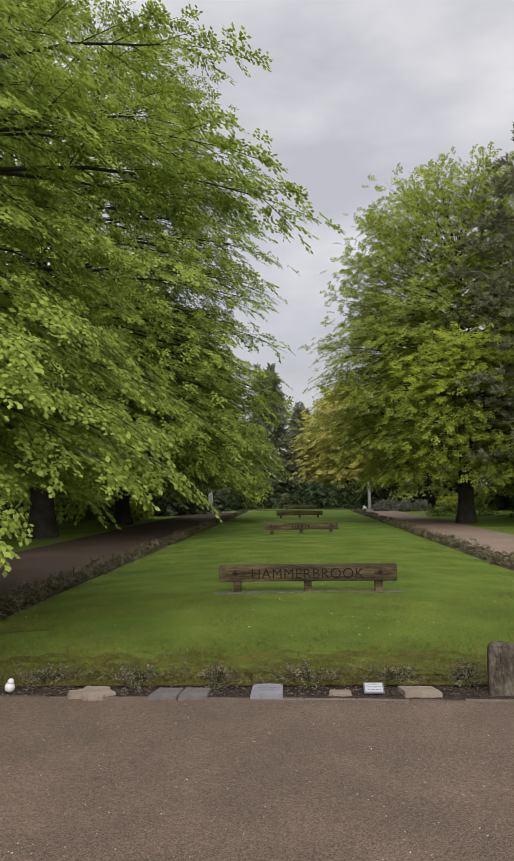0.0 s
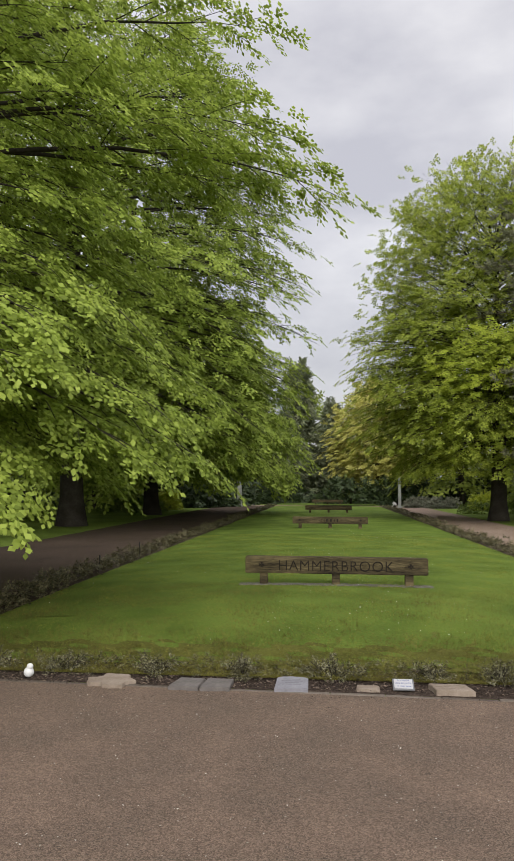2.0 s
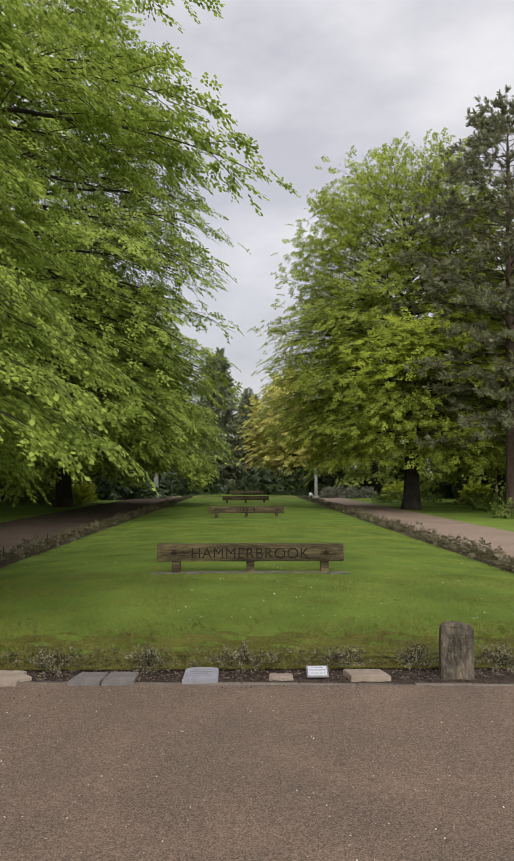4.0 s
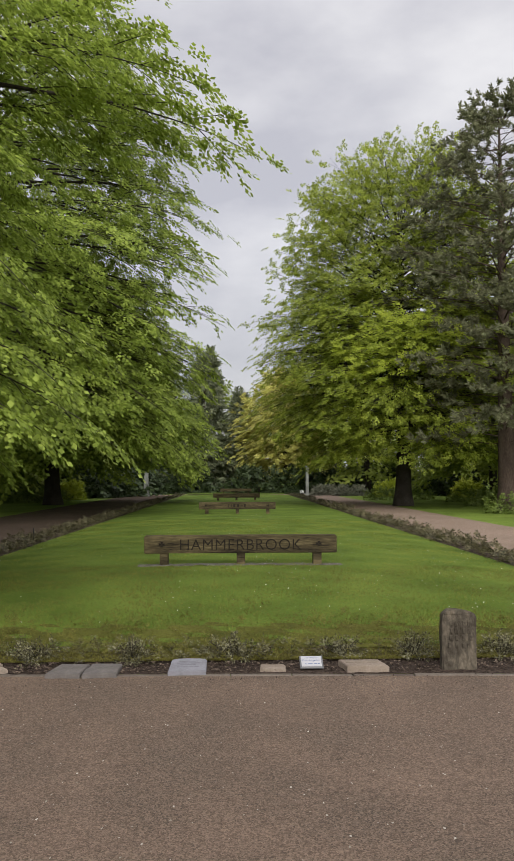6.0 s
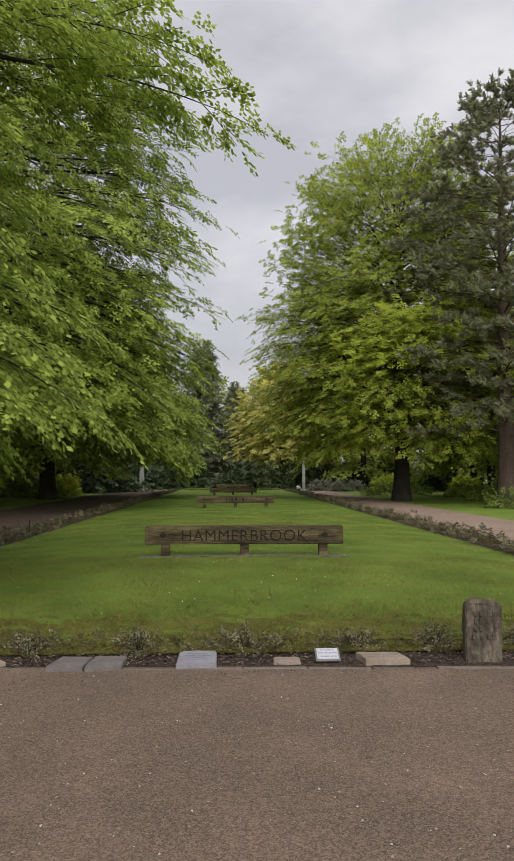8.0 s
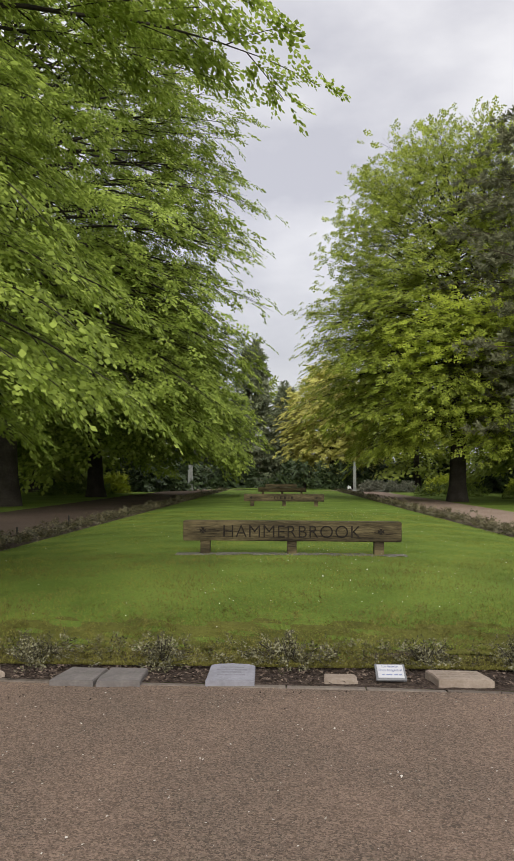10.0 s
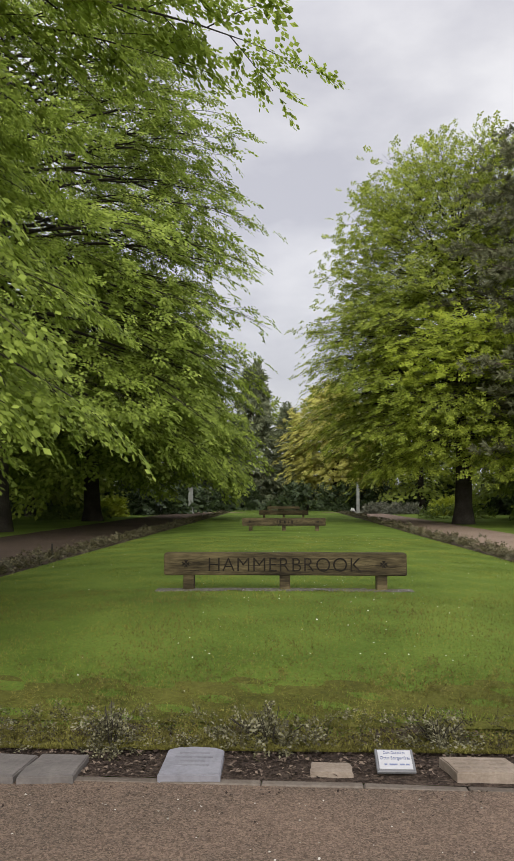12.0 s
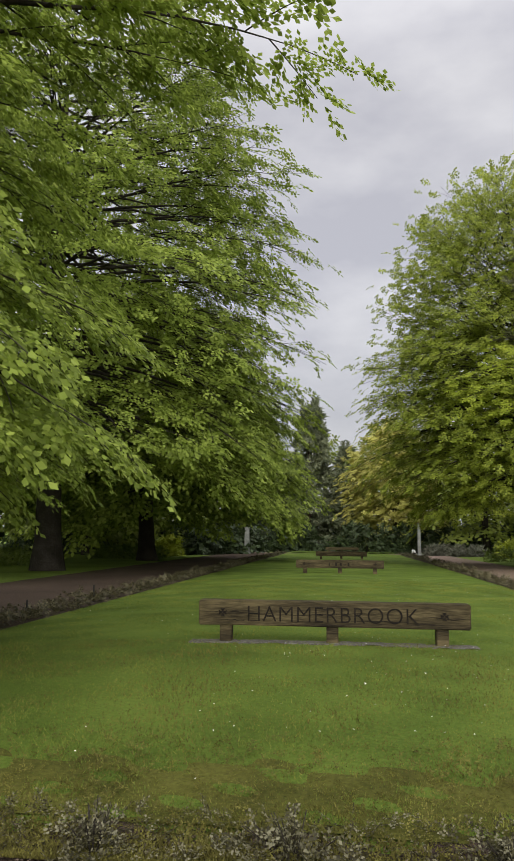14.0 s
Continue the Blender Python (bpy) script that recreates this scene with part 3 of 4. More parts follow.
def shrub(name, m, seed, size, mat, label, leaves=6000, leaf=0.1, stems=9, category="shrub", group="", square=2.0, hollow=0.55, template=leaf_spray, spray=0.4, twig_mat=None):
    """A shrub of leaf sprays through a rounded body of the given half width, half depth and height, on several stems."""
    rng = np.random.default_rng(seed)
    thing = empty(name, m, label, category, group)
    bv, bf = [], []
    for k in range(stems):
        a, r = rng.uniform(0, 2 * np.pi), rng.uniform(0.2, 0.75)
        u = np.linspace(0, 1, 5)[:, None]
        end = np.array([np.cos(a) * r * size[0], np.sin(a) * r * size[1], size[2] * rng.uniform(0.5, 0.92)])
        tube(bv, bf, end * [0.25, 0.25, -0.03] + (end - end * [0.25, 0.25, -0.03]) * u ** [1.4, 1.4, 0.9], 0.012 * size[2] * (1.1 - u[:, 0]) + 0.002, 4)
    mesh_from("stem", np.concatenate(bv), np.concatenate(bf), twig_mat or BARK, thing, True)
    templates = [template(rng, leaf, max(spray, leaf * 2)) for _ in range(3)]
    count = max(8, int(leaves / np.mean([len(q) for q in templates])))
    d = rng.normal(0, 1, (count, 3))
    d[:, 2] = np.abs(d[:, 2]) * 1.0 - 0.12
    d /= (np.abs(d) ** square).sum(1, keepdims=True) ** (1 / square)
    lump = np.array([1 + 0.16 * noise.noise(Vector(v) * 2.3 + Vector((seed, 0, 0))) for v in d])[:, None]
    p = d * rng.uniform(hollow, 1.0, (count, 1)) * lump * (np.array(size) - [spray * 0.4, spray * 0.4, spray * 0.3])
    p[:, 2] = np.maximum(p[:, 2], 0.04 * size[2])
    out = d / (np.array(size) + 0.01)
    out /= np.linalg.norm(out, axis=1, keepdims=True)
    way = out * 0.7 + rng.normal(0, 0.5, (count, 3))
    leaf_mesh("foliage", p, way, out + [0, 0, 0.7] + rng.normal(0, 0.2, (count, 3)), rng.uniform(0.7, 1.15, count), templates, rng.integers(0, 3, count), mat, thing)
    return thing


def on_land(x, y, turn=0, drop=0.06):
    return pose(x, y, float(land(x, y)) - drop, 0, 0, turn)


# ---- beeches along the left path ----
tree("beech_tree", on_land(-8.5, 4.5), 3, 14.8, 0.42, ((2.0, 5.2), (2.6, 6.0), (3.4, 6.3), (5, 6.1), (7, 5.9), (9, 5.6), (10.5, 4.9), (12.5, 3.2), (14.2, 0.8)), LEAF,
     "large fresh green beech with low branches sweeping over the lawn", limbs=170, leaves=350000, leaf=0.083, spray=0.4, puff=0.2, face=1.1, inner=0.42, crowd=1.15, ragged=0.12, group="beeches along the path",
     extra=((6.9, (8.75, 0.0, 6.6)), (7.2, (8.1, -0.2, 7.35)), (6.8, (7.7, 0.5, 6.9)), (7.4, (7.2, 0.7, 8.5)), (7.2, (7.0, -0.9, 7.2)), (7.9, (7.9, 0.2, 9.4)), (8.6, (6.6, -1.6, 10.8)),
            (4.3, (7.05, -1.3, 2.15)), (4.6, (6.7, -0.6, 3.5)), (4.4, (6.7, -2.5, 3.0)), (5.2, (5.7, -4.0, 3.7)), (4.6, (5.4, -4.4, 3.2)), (5.2, (6.2, 0.9, 4.2)), (5.4, (6.2, -2.6, 4.1)),
            (4.0, (6.4, -2.9, 2.3)), (3.8, (5.2, -4.2, 1.85)), (3.7, (4.2, -4.9, 1.75)), (4.2, (6.6, 0.6, 2.5))))
tree("beech_tree", on_land(-11.9, 27), 4, 26, 0.55, ((2.2, 10.4), (4.5, 11.4), (8, 11.3), (11, 10.8), (14, 10.6), (16, 10.2), (19, 9.5), (22, 8.2), (24.5, 5), (26, 1)), LEAF_DEEP,
     "tall fresh green beech beside the gravel path", limbs=260, leaves=310000, leaf=0.156, spray=0.65, group="beeches along the path", inner=0.5, crowd=1.1, ragged=0.14, puff=0.38, sag=0.05, droop=0.45, rise=0.42, face=1.3, subs=2.9)
tree("beech_tree", on_land(-11.3, 40.5), 5, 16, 0.5, ((1.8, 9.9), (4.0, 10.6), (6.5, 10.0), (9, 8.4), (12, 6.2), (14.5, 3.4), (16, 1)), LEAF_DEEP,
     "tall fresh green beech farther along the gravel path", limbs=150, leaves=95000, leaf=0.24, spray=0.9, group="beeches along the path", inner=0.5, puff=0.35, sag=0.24, face=1.3)

# ---- the light green beech, the pine and the trees about them ----
tree("beech_tree", on_land(9.5, 36.4), 6, 20.8, 0.46, ((2.2, 6.8), (4.5, 8.6), (7, 9.2), (9, 8.8), (12.5, 7.7), (16, 6.8), (18, 5.9), (19.4, 4.8), (20.4, 3.2), (21.0, 1.4)), LEAF_LIGHT,
     "broad domed light green beech with a dark trunk", limbs=270, leaves=345000, leaf=0.124, spray=0.48, subs=3.0, crowd=1.02, inner=0.4, ragged=0.1, limb_r=0.006, top=0.8, droop=0.28, rise=0.8, sag=0.18, face=1.4, puff=0.7, bough_mat=LEAF_FRESH, narrow=0.9,
     extra=((8.2, (-2.4, -8.6, 8.7)), (8.4, (-0.8, -8.9, 9.0)), (7.6, (-3.8, -8.2, 7.8)), (8.0, (0.4, -8.9, 8.4)), (7.2, (-1.6, -9.0, 7.5)), (6.8, (-3.0, -8.8, 6.8)), (8.8, (-1.6, -8.6, 9.6))))
pine = tree("pine_tree", on_land(13.0, 29.5), 7, 21.5, 0.43, ((2.8, 5.2), (6, 5.8), (10, 5.9), (14, 5.3), (17, 4.4), (19, 3.1), (20.8, 1.2)), NEEDLE,
     "tall old pine with grey-green needles and a reddish trunk", limbs=150, leaves=140000, leaf=0.2, spray=0.34, bark=PINE_BARK, template=needle_tuft, flat=0.22, sag=-0.12, ragged=0.3, droop=0.05, rise=0.3, puff=0.5,
     extra=((6.2, (-4.0, -2.6, 6.4)),), top=0.92)
tree("beech_tree", on_land(17.5, 44), 8, 13, 0.3, ((1.2, 6), (4, 7), (8, 6), (11, 4), (13, 1)), LEAF_WOOD, "green woodland tree behind the pine", limbs=50, leaves=20000, leaf=0.3, spray=1.2)
tree("beech_tree", on_land(5.6, 76), 9, 14, 0.3, ((1.5, 4), (4, 5.8), (8, 6.0), (11, 4.5), (13.6, 1)), LEAF_BRONZE, "bronze-yellow young beech behind the lawn", limbs=80, leaves=60000, leaf=0.24, spray=0.7, droop=0.1, rise=0.5, face=0.9, puff=0.9)
conifer = tree("conifer_tree", on_land(-3.3, 77), 10, 16, 0.25, ((1.0, 4.8), (4, 4.4), (9, 3.0), (13, 1.6), (16, 0.3)), NEEDLE_FAR, "dark conifer standing behind the lawn",
     limbs=70, leaves=24000, leaf=0.5, spray=0.8, template=needle_tuft, bark=PINE_BARK, inner=0.2, subs=1.8, rise=0.05, droop=0.1, sag=0.2)
copy_thing(conifer, on_land(0.6, 95, 70) @ Matrix.Scale(0.85, 4))
copy_thing(conifer, on_land(-8.8, 80, 160))
wood = tree("woodland_tree", on_land(-19, 52), 11, 17, 0.32, ((1.0, 6), (4, 7.5), (8, 8), (13, 6), (17, 1.5)), LEAF_WOOD, "green woodland tree at the edge of the park", limbs=30, leaves=7000, leaf=0.5,
     spray=2.0, group="woodland edge", subs=1.0)
for k, (x, y) in enumerate(((-34, 46), (-38, 24), (-20, 66), (-12, 84), (-30, 72), (6, 104), (13, 67), (20.5, 60), (27.5, 51), (-14.5, 63), (-23, 57), (14, 92), (20, 78), (27, 62), (30, 44), (26, 26), (24, 8), (-3, 118),
                            (-30, -74), (0, -78), (30, -75))):
    copy_thing(wood, on_land(x, y, k * 77))

# ---- shrubs and hedges ----
rhodo = shrub("rhododendron", on_land(2, 70.5), 21, (3.2, 2.2, 3.0), LEAF_DARK, "dark evergreen rhododendron behind the lawn", leaves=4500, leaf=0.28, spray=0.7, group="evergreen shrubs behind the lawn")
for k, (x, y) in enumerate(((6.8, 71), (11.5, 70), (16, 68), (-4.6, 72), (-9, 68), (-13.5, 66), (20, 60), (-18, 62), (-22, 55), (24, 54), (-11, 58))):
    copy_thing(rhodo, on_land(x, y, k * 63))
for k, (x, y) in enumerate(((-27, 64), (-22, 70), (-16, 76), (-9, 80), (-3, 84), (10, 80), (16, 76), (22, 70), (28, 63), (31, 54), (26, 44), (-28, 45), (-26, 36), (-21, 23), (-25, 15), (-19.5, 31), (-11.2, 60.5))):
    copy_thing(rhodo, on_land(x, y, k * 91) @ Matrix.Scale(1.35, 4))
grey_shrub = shrub("round_shrub", on_land(7.6, 61), 22, (0.95, 0.8, 0.95), LEAF_GREY, "low rounded grey-green shrub near the pillar", leaves=5000, leaf=0.1, spray=0.3, group="rounded shrubs", square=2.6)
for x, y in ((9.4, 60), (11.0, 61), (8.6, 62.5)):
    copy_thing(grey_shrub, on_land(x, y, x * 40))
hedge = shrub("hedge", on_land(11.6, 47), 23, (2.6, 1.2, 0.85), LEAF_HEDGE, "low clipped green hedge on the verge", leaves=5500, leaf=0.1, spray=0.3, group="low hedges", square=4)
for x, y, turn in ((16.2, 42, -10), (13.6, 27.0, 0), (17.6, 27.2, 5), (15.2, 35, 0), (-13.5, 44, 0), (-17.5, 35, 0), (-15, 50, 20), (-21, 27, 0), (-17.0, 30.5, 10)):
    copy_thing(hedge, on_land(x, y, turn))
golden = shrub("golden_shrub", on_land(12.6, 55), 24, (1.3, 1.0, 1.35), LEAF_BRIGHT, "bright yellow-green shrub behind the beech trunk", leaves=4500, leaf=0.18, spray=0.4, group="golden shrubs", square=3)
for x, y in ((18.5, 53), (-12.8, 51.5)):
    copy_thing(golden, on_land(x, y, x * 30))

# ---- stone pillars where the paths cross ----
def pillar(m, width, high, label):
    thing = empty("stone_pillar", m, label, "pillar", "pillars at the path crossing")
    part("plinth", box((width * 1.35, width * 1.35, 0.16), (0, 0, -0.02), 0.02), PILLAR_STONE, thing)
    shaft = box((width, width, high), (0, 0, 0.13), 0.025)
    for v in shaft.verts:
        if v.co.z > high * 0.6:
            v.co.x *= 0.86
            v.co.y *= 0.86
    part("shaft", shaft, PILLAR_STONE, thing)
    part("cap", box((width * 1.02, width * 1.02, 0.08), (0, 0, high + 0.128), 0.02), PILLAR_STONE, thing)


pillar(on_land(-7.9, 60, 0, 0), 0.42, 2.0, "pale grey stone pillar half grown over by a shrub")
pillar(on_land(6.3, 60, 0, 0), 0.27, 2.4, "slim pale grey stone pillar beside the path")


pot = empty("flower_pot", on_land(5.85, 59.6, 0, 0.02), "small pot with white flowers by the pillar", "flower pot")
bm = bmesh.new()
bmesh.ops.create_cone(bm, cap_ends=True, segments=14, radius1=0.1, radius2=0.15, depth=0.24, matrix=Matrix.Translation((0, 0, 0.12)))
part("pot", bm, IRON, pot)
rng = np.random.default_rng(19)
p = rng.normal(0, 0.1, (40, 3)) + [0, 0, 0.34]
leaf_mesh("flowers", p, rng.normal(0, 1, (40, 3)), np.tile([0, 0, 1.0], (40, 1)), np.full(40, 0.7), [leaf_spray(rng, 0.08, 0.2, 3)], np.zeros(40, int), PETAL, pot)


# ---- planting along the sides of the lawn ----
def planting(name, mat, label, x_range, y_range, count, leaf, tall, seed, height, reach=1.0):
    """A low band of leafy shoots, thick enough that no single plant can be told."""
    rng = np.random.default_rng(seed)
    x, y = rng.uniform(*x_range, count), y_range[0] + (y_range[1] - y_range[0]) * rng.random(count) ** 1.5
    clump = np.array([0.55 + 0.75 * abs(noise.noise(Vector((a * 1.6, b * 1.1, seed)))) * 2 for a, b in zip(x, y)])
    p = np.stack([x, y, height(x, y) + rng.random(count) * tall * clump], 1)
    way = rng.normal(0, 1, (count, 3)) * [1, 1, 0.5] + [0, 0, 0.7]
    templates = [leaf_spray(rng, leaf, max(0.2, leaf * 3), 3, 0.7) for _ in range(3)]
    ob = leaf_mesh(name, p, way, rng.normal(0, 0.4, (count, 3)) + [0, 0.2, 1], rng.uniform(0.6, 1.1, count) * reach, templates, rng.integers(0, 3, count), mat, None)
    return tagged(ob, label, "plants", kind="stuff")


for side in (-1, 1):
    near, far_edge = sorted((side * (LAWN_HALF - 0.06), side * (LAWN_HALF + 0.72)))
    planting("border_planting", LEAF_ROSE, "low band of reddish-green ground roses edging the lawn", (near, far_edge), (1.5, LAWN_END), 3500, 0.066, 0.15, 31 + side, lambda x, y: land(x, y) + 0.02, 0.8)


# ---- kerb, stones and plants in the bed by the road ----
def in_bed(x, y, z=0.0, rx=0, ry=0, rz=0):
    return pose(x, y, z, rx, ry, rz)


def slab(name, m, outline, thick, mat, label, seed, rough=0.003, category="memorial stone"):
    """A flat stone cut to an outline, its edges chipped, lying on its underside."""
    rng = np.random.default_rng(seed)
    pts = []
    for (x0, y0), (x1, y1) in zip(outline, outline[1:] + outline[:1]):
        for u in np.linspace(0, 1, 6)[:-1]:
            pts.append((x0 + (x1 - x0) * u + rng.normal(0, rough), y0 + (y1 - y0) * u + rng.normal(0, rough)))
    bm = bmesh.new()
    top = [bm.verts.new((x, y, thick)) for x, y in pts]
    face = bm.faces.new(top)
    made = bmesh.ops.extrude_face_region(bm, geom=[face])
    low = [v for v in made["geom"] if isinstance(v, bmesh.types.BMVert)]
    for v in low:
        v.co.z = -0.03
    bmesh.ops.recalc_face_normals(bm, faces=bm.faces)
    bmesh.ops.bevel(bm, geom=[e for e in bm.edges if all(v.co.z > thick - 0.001 for v in e.verts)], offset=0.006, segments=2, affect="EDGES")
    ob = part(name, bm, mat)
    ob.matrix_world = m
    return tagged(ob, label, category, "memorial stones along the road")


def engraving(stone, rows, mat, z):
    """Rows of short raised bars where the cut writing is too worn to read."""
    for x, y, w, h in rows:
        part("engraved_line", box((w, h, 0.004), (x, y, z), 0), mat, stone)


slab("flagstone", in_bed(-2.2, 0.27, 0.004, 2, 0, 0), [(-0.2, -0.14), (-0.06, -0.14), (-0.04, -0.2), (0.14, -0.19), (0.16, -0.1), (0.24, -0.02), (0.16, 0.06), (0.14, 0.15), (-0.1, 0.18), (-0.12, 0.08), (-0.24, 0.02)],
     0.035, SANDSTONE, "broken pale sandstone flag lying on dark soil", 1, 0.006)
for n, (x, turn) in enumerate(((-1.46, -3), (-1.18, 3))):
    slab("slate_slab", in_bed(x, 0.23, 0.02, 1.5, 0, turn), [(-0.15, -0.15), (0.13, -0.15), (0.15, 0.13), (-0.1, 0.15)], 0.02, SLATE, "weathered grey slate memorial slab lying flat in soil", 2 + n)
blue = slab("memorial_slab", in_bed(-0.475, 0.29, 0.02, 3, 0, 0), [(-0.155, -0.17), (0.155, -0.17), (0.152, 0.14), (0.1, 0.172), (0.0, 0.183), (-0.1, 0.172), (-0.147, 0.14)], 0.028, BLUE_STONE,
            "pale blue-grey memorial slab with an arched top edge", 5, 0.0015)
engraving(blue, [(0, 0.09 - k * 0.05, w, 0.014) for k, w in enumerate((0.16, 0.2, 0.13, 0.18))], BLUE_WORN, 0.0265)
slab("flat_stone", in_bed(0.232, 0.265, 0.01, 1, 0, 0), [(-0.11, -0.075), (0.107, -0.07), (0.105, 0.07), (-0.1, 0.075)], 0.02, SANDSTONE, "small flat beige sandstone block in the soil", 6, 0.003)
thick = slab("stone_block", in_bed(1.0, 0.25, 0.0, 1, 0, -1), [(-0.155, -0.1), (0.19, -0.1), (0.14, 0.11), (-0.2, 0.11)], 0.056, SANDSTONE, "thick reddish sandstone memorial block with worn writing", 7, 0.003)
engraving(thick, [(x - 0.012 + k * 0.012, 0.065 - k * 0.05, w, 0.016) for k in range(3) for x, w in ((-0.12, 0.06), (-0.035, 0.08), (0.07, 0.09))], SAND_WORN, 0.054)

plate = empty("memorial_plate", in_bed(0.558, 0.215, 0.03, -63, 0, 0), "small white memorial plate with dark blue writing", "memorial plate", "memorial stones along the road")
part("back", box((0.196, 0.016, 0.146), (0, 0.008, 0), 0.003), PLATE_EDGE, plate)
enamel = part("face", box((0.168, 0.006, 0.122), (0, -0.002, 0.013), 0.001), WHITE_PLATE, plate, "white enamel face")
lettering("line_of_words", "Zum Gedenken", 0.11, 0.017, pose(0, -0.006, 0.117), LETTER, enamel, 0.002)
lettering("line_of_words", "Otto Sorgenfrei", 0.15, 0.027, pose(0, -0.006, 0.08), LETTER, enamel, 0.002)
for x, w in ((-0.05, 0.014), (-0.012, 0.04), (0.032, 0.024), (0.06, 0.018)):
    part("worn_word", box((w, 0.002, 0.008), (x, -0.006, 0.037)), LETTER, enamel)
for x, z in ((-0.09, 0.008), (0.09, 0.008), (-0.09, 0.142), (0.09, 0.142)):
    part("screw", box((0.006, 0.004, 0.006), (x, -0.001, z - 0.003), 0.001), PLATE_EDGE, plate)

rng = np.random.default_rng(70)
stone = bmesh.new()
outline = [(-0.145, -0.06), (0.145, -0.06), (0.143, 0.45), (0.1, 0.478), (0.0, 0.492), (-0.09, 0.486), (-0.143, 0.455)]
front = stone.faces.new([stone.verts.new((x, -0.06, z)) for x, z in outline])
moved = bmesh.ops.extrude_face_region(stone, geom=[front])
for v in moved["geom"]:
    if isinstance(v, bmesh.types.BMVert):
        v.co.y = 0.06
bmesh.ops.recalc_face_normals(stone, faces=stone.faces)
bmesh.ops.bevel(stone, geom=stone.edges[:], offset=0.008, segments=2, affect="EDGES")
bmesh.ops.triangulate(stone, faces=stone.faces)
bmesh.ops.subdivide_edges(stone, edges=stone.edges[:], cuts=2, use_grid_fill=True)
for v in stone.verts:
    v.co += Vector((noise.noise(v.co * 14), noise.noise(v.co * 14 + Vector((5, 0, 0))), noise.noise(v.co * 11))) * 0.011
headstone = empty("headstone", in_bed(1.795, 0.26, 0.0, -2, 1.0, -2), "dark lichened old headstone with worn relief letters", "headstone", "memorial stones along the road")
block = part("stone", stone, OLD_STONE, headstone)
for k, z in enumerate((0.36, 0.3, 0.24, 0.18)):
    for x in (-0.075, -0.02, 0.03, 0.08):
        part("worn_letter", box((0.024, 0.014, 0.042), (x + rng.normal(0, 0.006), -0.064, z), 0.003), OLD_STONE, block)
figure = bmesh.new()
for r, at in ((0.05, (0, 0, 0.04)), (0.032, (0.012, -0.005, 0.095))):
    made = bmesh.ops.create_icosphere(figure, subdivisions=3, radius=r)
    bmesh.ops.translate(figure, vec=at, verts=made["verts"])
white = part("white_figure", figure, WHITE_STONE)
white.matrix_world = in_bed(-3.05, 0.33, 0.02)
tagged(white, "small white figure standing on the soil", "figure", "memorial stones along the road")

kerb = empty("kerb", pose(0, 0, 0), "row of low worn concrete kerb stones", "kerb", kind="structure")
kerb_mesh = None
for k in range(-12, 13):
    ob = part("kerb_stone", box((0.496, 0.06, 0.13), (0, 0, -0.123), 0.006), KERB, kerb) if kerb_mesh is None else new("kerb_stone", kerb_mesh)
    ob.parent, kerb_mesh = kerb, ob.data
    x = k * 0.5 + 0.13
    ob.matrix_local = pose(x, float(kerb_line(x)) + 0.015, rng.normal(0, 0.003), rng.normal(0, 1.2), rng.normal(0, 0.5), -2 + rng.normal(0, 0.5))

for n, (x, y, w, h) in enumerate(((-2.75, 0.62, 0.27, 0.24), (-1.85, 0.62, 0.24, 0.2), (-0.98, 0.62, 0.27, 0.27), (-0.08, 0.62, 0.32, 0.27), (0.85, 0.68, 0.22, 0.2), (1.5, 0.62, 0.24, 0.27), (2.3, 0.6, 0.27, 0.24),
                                  (-3.6, 0.66, 0.26, 0.24), (3.0, 0.55, 0.26, 0.22))):
    shrub("heather_bush", in_bed(x, y, 0.0, 0, 0, n * 50), 50 + n, (w * 1.15, w * 0.8, h * 0.85), LEAF_BED, "sparse low bush with pale grey-green leaf tips", leaves=2200, leaf=0.021, spray=0.1, stems=12, group="low bushes in the bed", hollow=0.15)


planting("turf_leaves", MOSS, "low mossy turf at the front edge of the lawn", (-4.7, 4.7), (0.55, 2.2), 2400, 0.026, 0.03, 35, lambda x, y: np.where(y < 0.9, 0.03, lawn_height(x, y) - 0.005), 0.5)
planting("bed_groundcover", LEAF_BED, "low brownish ground cover between the stones and the lawn", (-4.6, 4.6), (1.0, 0.42), 700, 0.028, 0.05, 33, lambda x, y: 0.03 + 0 * x, 0.6)


def scatter(name, mat, label, category, count, size, x_range, y_range, height, seed, tall=0.0, lift=0.0, power=1.0, squash=1.0, off=()):
    """Small loose pieces lying about, each a bent four-sided chip."""
    rng = np.random.default_rng(seed)
    x, y = rng.uniform(*x_range, count), y_range[0] + (y_range[1] - y_range[0]) * rng.random(count) ** power
    for x0, x1, y0, y1 in off:
        free = ~((x > x0) & (x < x1) & (y > y0) & (y < y1))
        x, y = x[free], y[free]
    count = len(x)
    p = np.stack([x, y, height(x, y) + lift + rng.random(count) * tall], 1)
    a = rng.uniform(0, 2 * np.pi, count)
    r = rng.uniform(*size, count)[:, None]
    u = np.stack([np.cos(a), np.sin(a), rng.normal(0, 0.25, count)], 1) * r
    v = np.stack([-np.sin(a), np.cos(a), rng.normal(0, 0.25, count)], 1) * r * squash
    up = np.array([0, 0, 1.0]) * r * 0.3
    verts = np.stack([p - u, p + v + up, p + u, p - v + up], 1).reshape(-1, 3)
    return tagged(mesh_from(name, verts, np.arange(len(verts)).reshape(-1, 4), mat), label, category, kind="stuff")


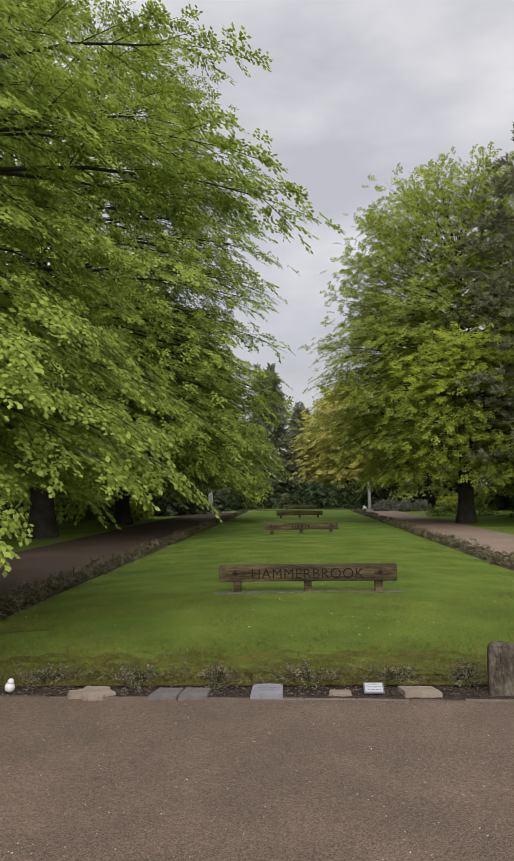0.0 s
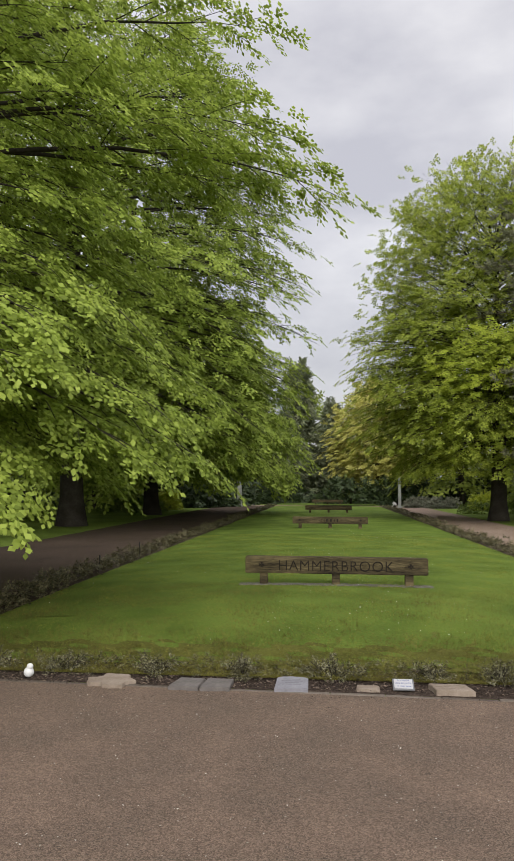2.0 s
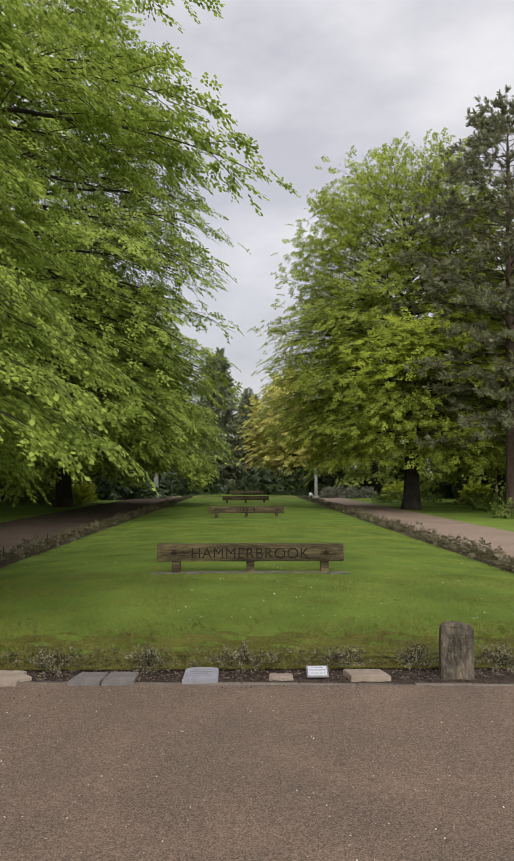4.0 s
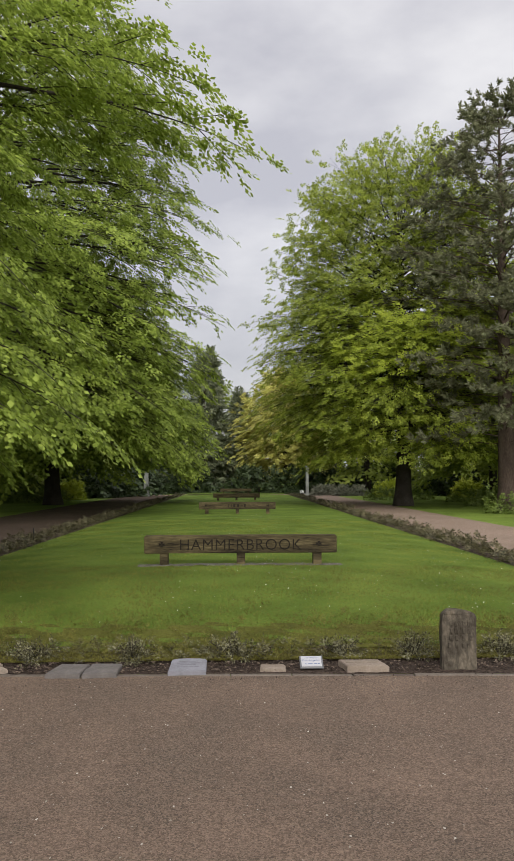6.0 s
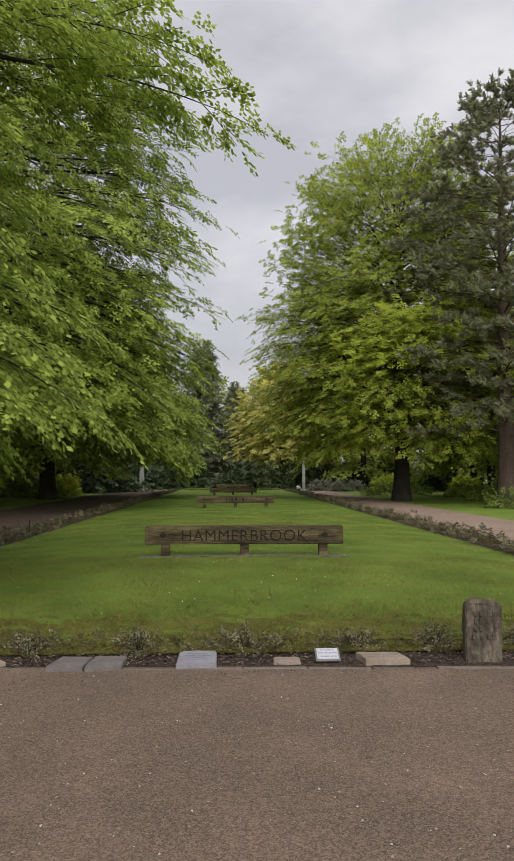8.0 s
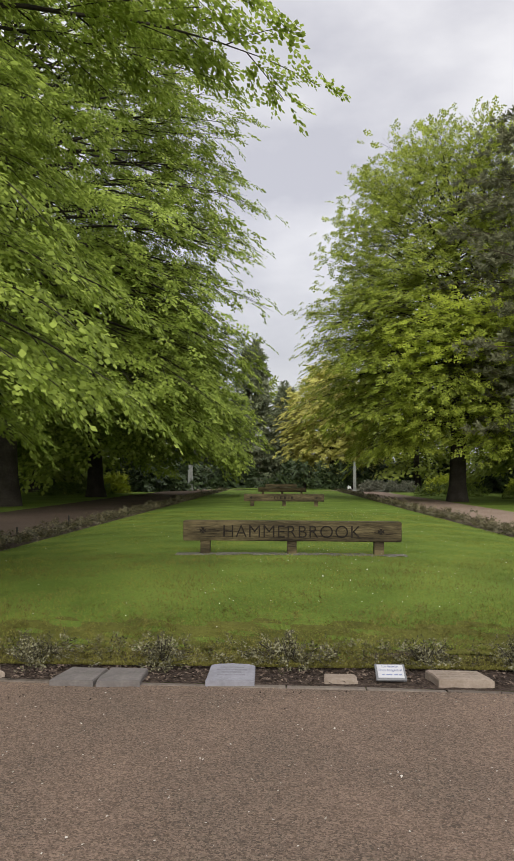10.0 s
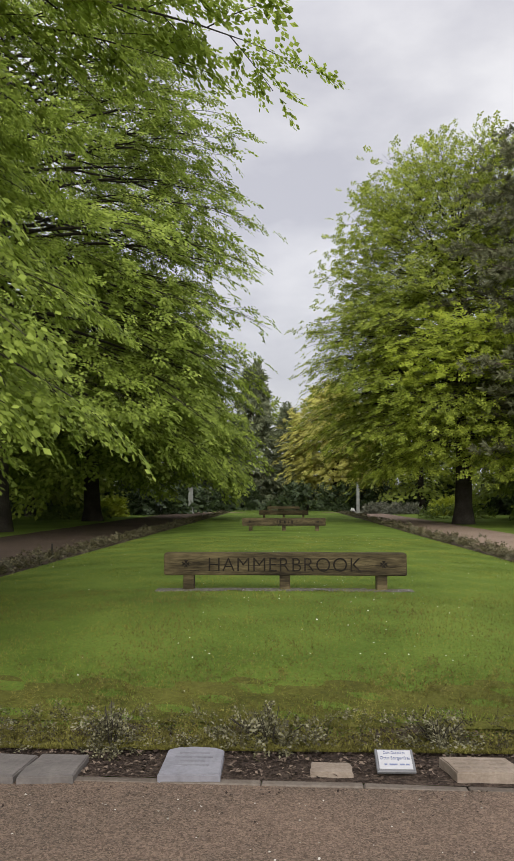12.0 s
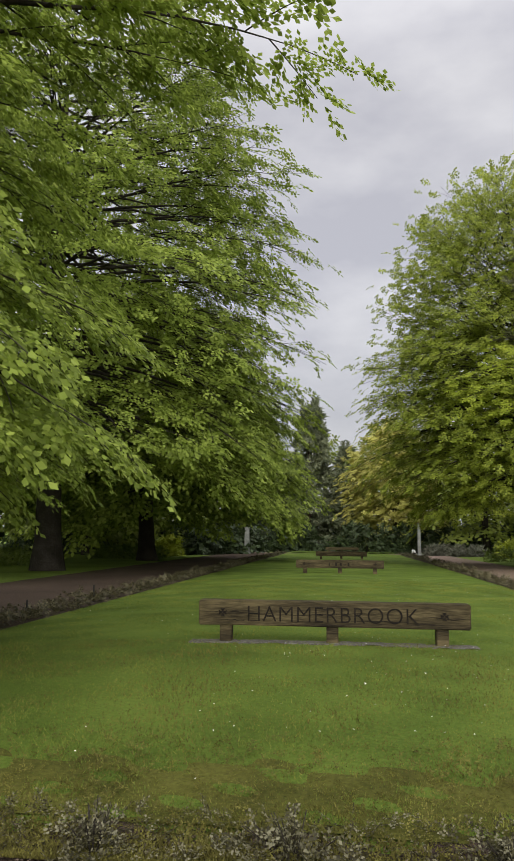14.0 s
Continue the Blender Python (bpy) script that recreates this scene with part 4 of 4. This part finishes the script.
STONES = ((-2.46, -1.94, 0.04, 0.5), (-1.63, -1.02, 0.07, 0.42), (-0.65, -0.3, 0.1, 0.5), (0.1, 0.36, 0.17, 0.36), (0.44, 0.68, 0.16, 0.4), (0.76, 1.2, 0.1, 0.45), (1.62, 1.97, 0.16, 0.36))


def bed_height(x, y):
    return 0.02 + 0 * x


scatter("leaf_litter", LITTER, "dry brown leaf litter and twigs on the soil", "leaf litter", 14000, (0.005, 0.02), (-4.6, 4.6), (0.16, 1.0), bed_height, 81, 0.012, -0.004, squash=0.5, off=STONES)
scatter("road_grit", GRIT, "pale grit and petals scattered on the road", "grit", 5200, (0.002, 0.0075), (-6, 6), (-9, 0), lambda x, y: 0 * x, 82, 0.0, 0.005)
scatter("road_edge_litter", LITTER, "brown crumbs of soil along the road edge", "soil", 900, (0.003, 0.008), (-5, 5), (0.05, -0.5), lambda x, y: 0 * x, 83, 0.0, 0.004, power=2.5)
scatter("daisies", PETAL, "white daisies scattered in the lawn", "daisies", 620, (0.005, 0.009), (-1.0, 4.6), (2.2, 22), lawn_height, 84, 0.01, 0.045, power=1.2)
scatter("daisies", PETAL, "a few white daisies in the lawn", "daisies", 90, (0.006, 0.011), (-4.5, 1.0), (1.0, 14), lawn_height, 85, 0.01, 0.045)


def blades(name, mat, label, count, x_range, y_range, tall, wide, seed, power=1.6, height=lawn_height):
    """Short grass, a pointed blade each."""
    rng = np.random.default_rng(seed)
    x, y = rng.uniform(*x_range, count), y_range[0] + (y_range[1] - y_range[0]) * rng.random(count) ** power
    patch = np.array([0.7 + 0.6 * noise.noise(Vector((p * 1.3, q * 1.3, seed))) for p, q in zip(x, y)])
    p = np.stack([x, y, height(x, y) - 0.008], 1)
    a = rng.uniform(0, 2 * np.pi, count)
    far = 1 + np.clip(y - 3, 0, 30) * 0.12
    w = np.stack([np.cos(a), np.sin(a), 0 * a], 1) * (wide * rng.uniform(0.6, 1.2, count) * far)[:, None]
    tip = np.stack([rng.normal(0, 0.55, count), rng.normal(0, 0.55, count), np.ones(count)], 1) * (tall * rng.uniform(0.5, 1.2, count) * patch)[:, None]
    verts = np.stack([p - w, p + w, p + tip], 1).reshape(-1, 3)
    return tagged(mesh_from(name, verts, np.arange(len(verts)).reshape(-1, 3), mat), label, "grass", kind="stuff")


blades("lawn_grass", GRASS, "short mown green grass", 170000, (-4.72, 4.72), (1.0, 20), 0.034, 0.0048, 91)
blades("mossy_edge_grass", MOSS, "mossy brown-green turf at the edge of the lawn", 135000, (-4.72, 4.72), (0.5, 6.0), 0.032, 0.006, 92, 2.6, lambda x, y: np.where(y < 0.9, 0.035, lawn_height(x, y)))
for x, y, high in ((-5.05, 12.6, 0.42), (-5.2, 9.6, 0.35)):
    stake = part("garden_stake", box((0.025, 0.025, high), (0, 0, 0), 0.004), IRON)
    stake.matrix_world = on_land(x, y)
    tagged(stake, "thin dark iron stake in the planted border", "stake")
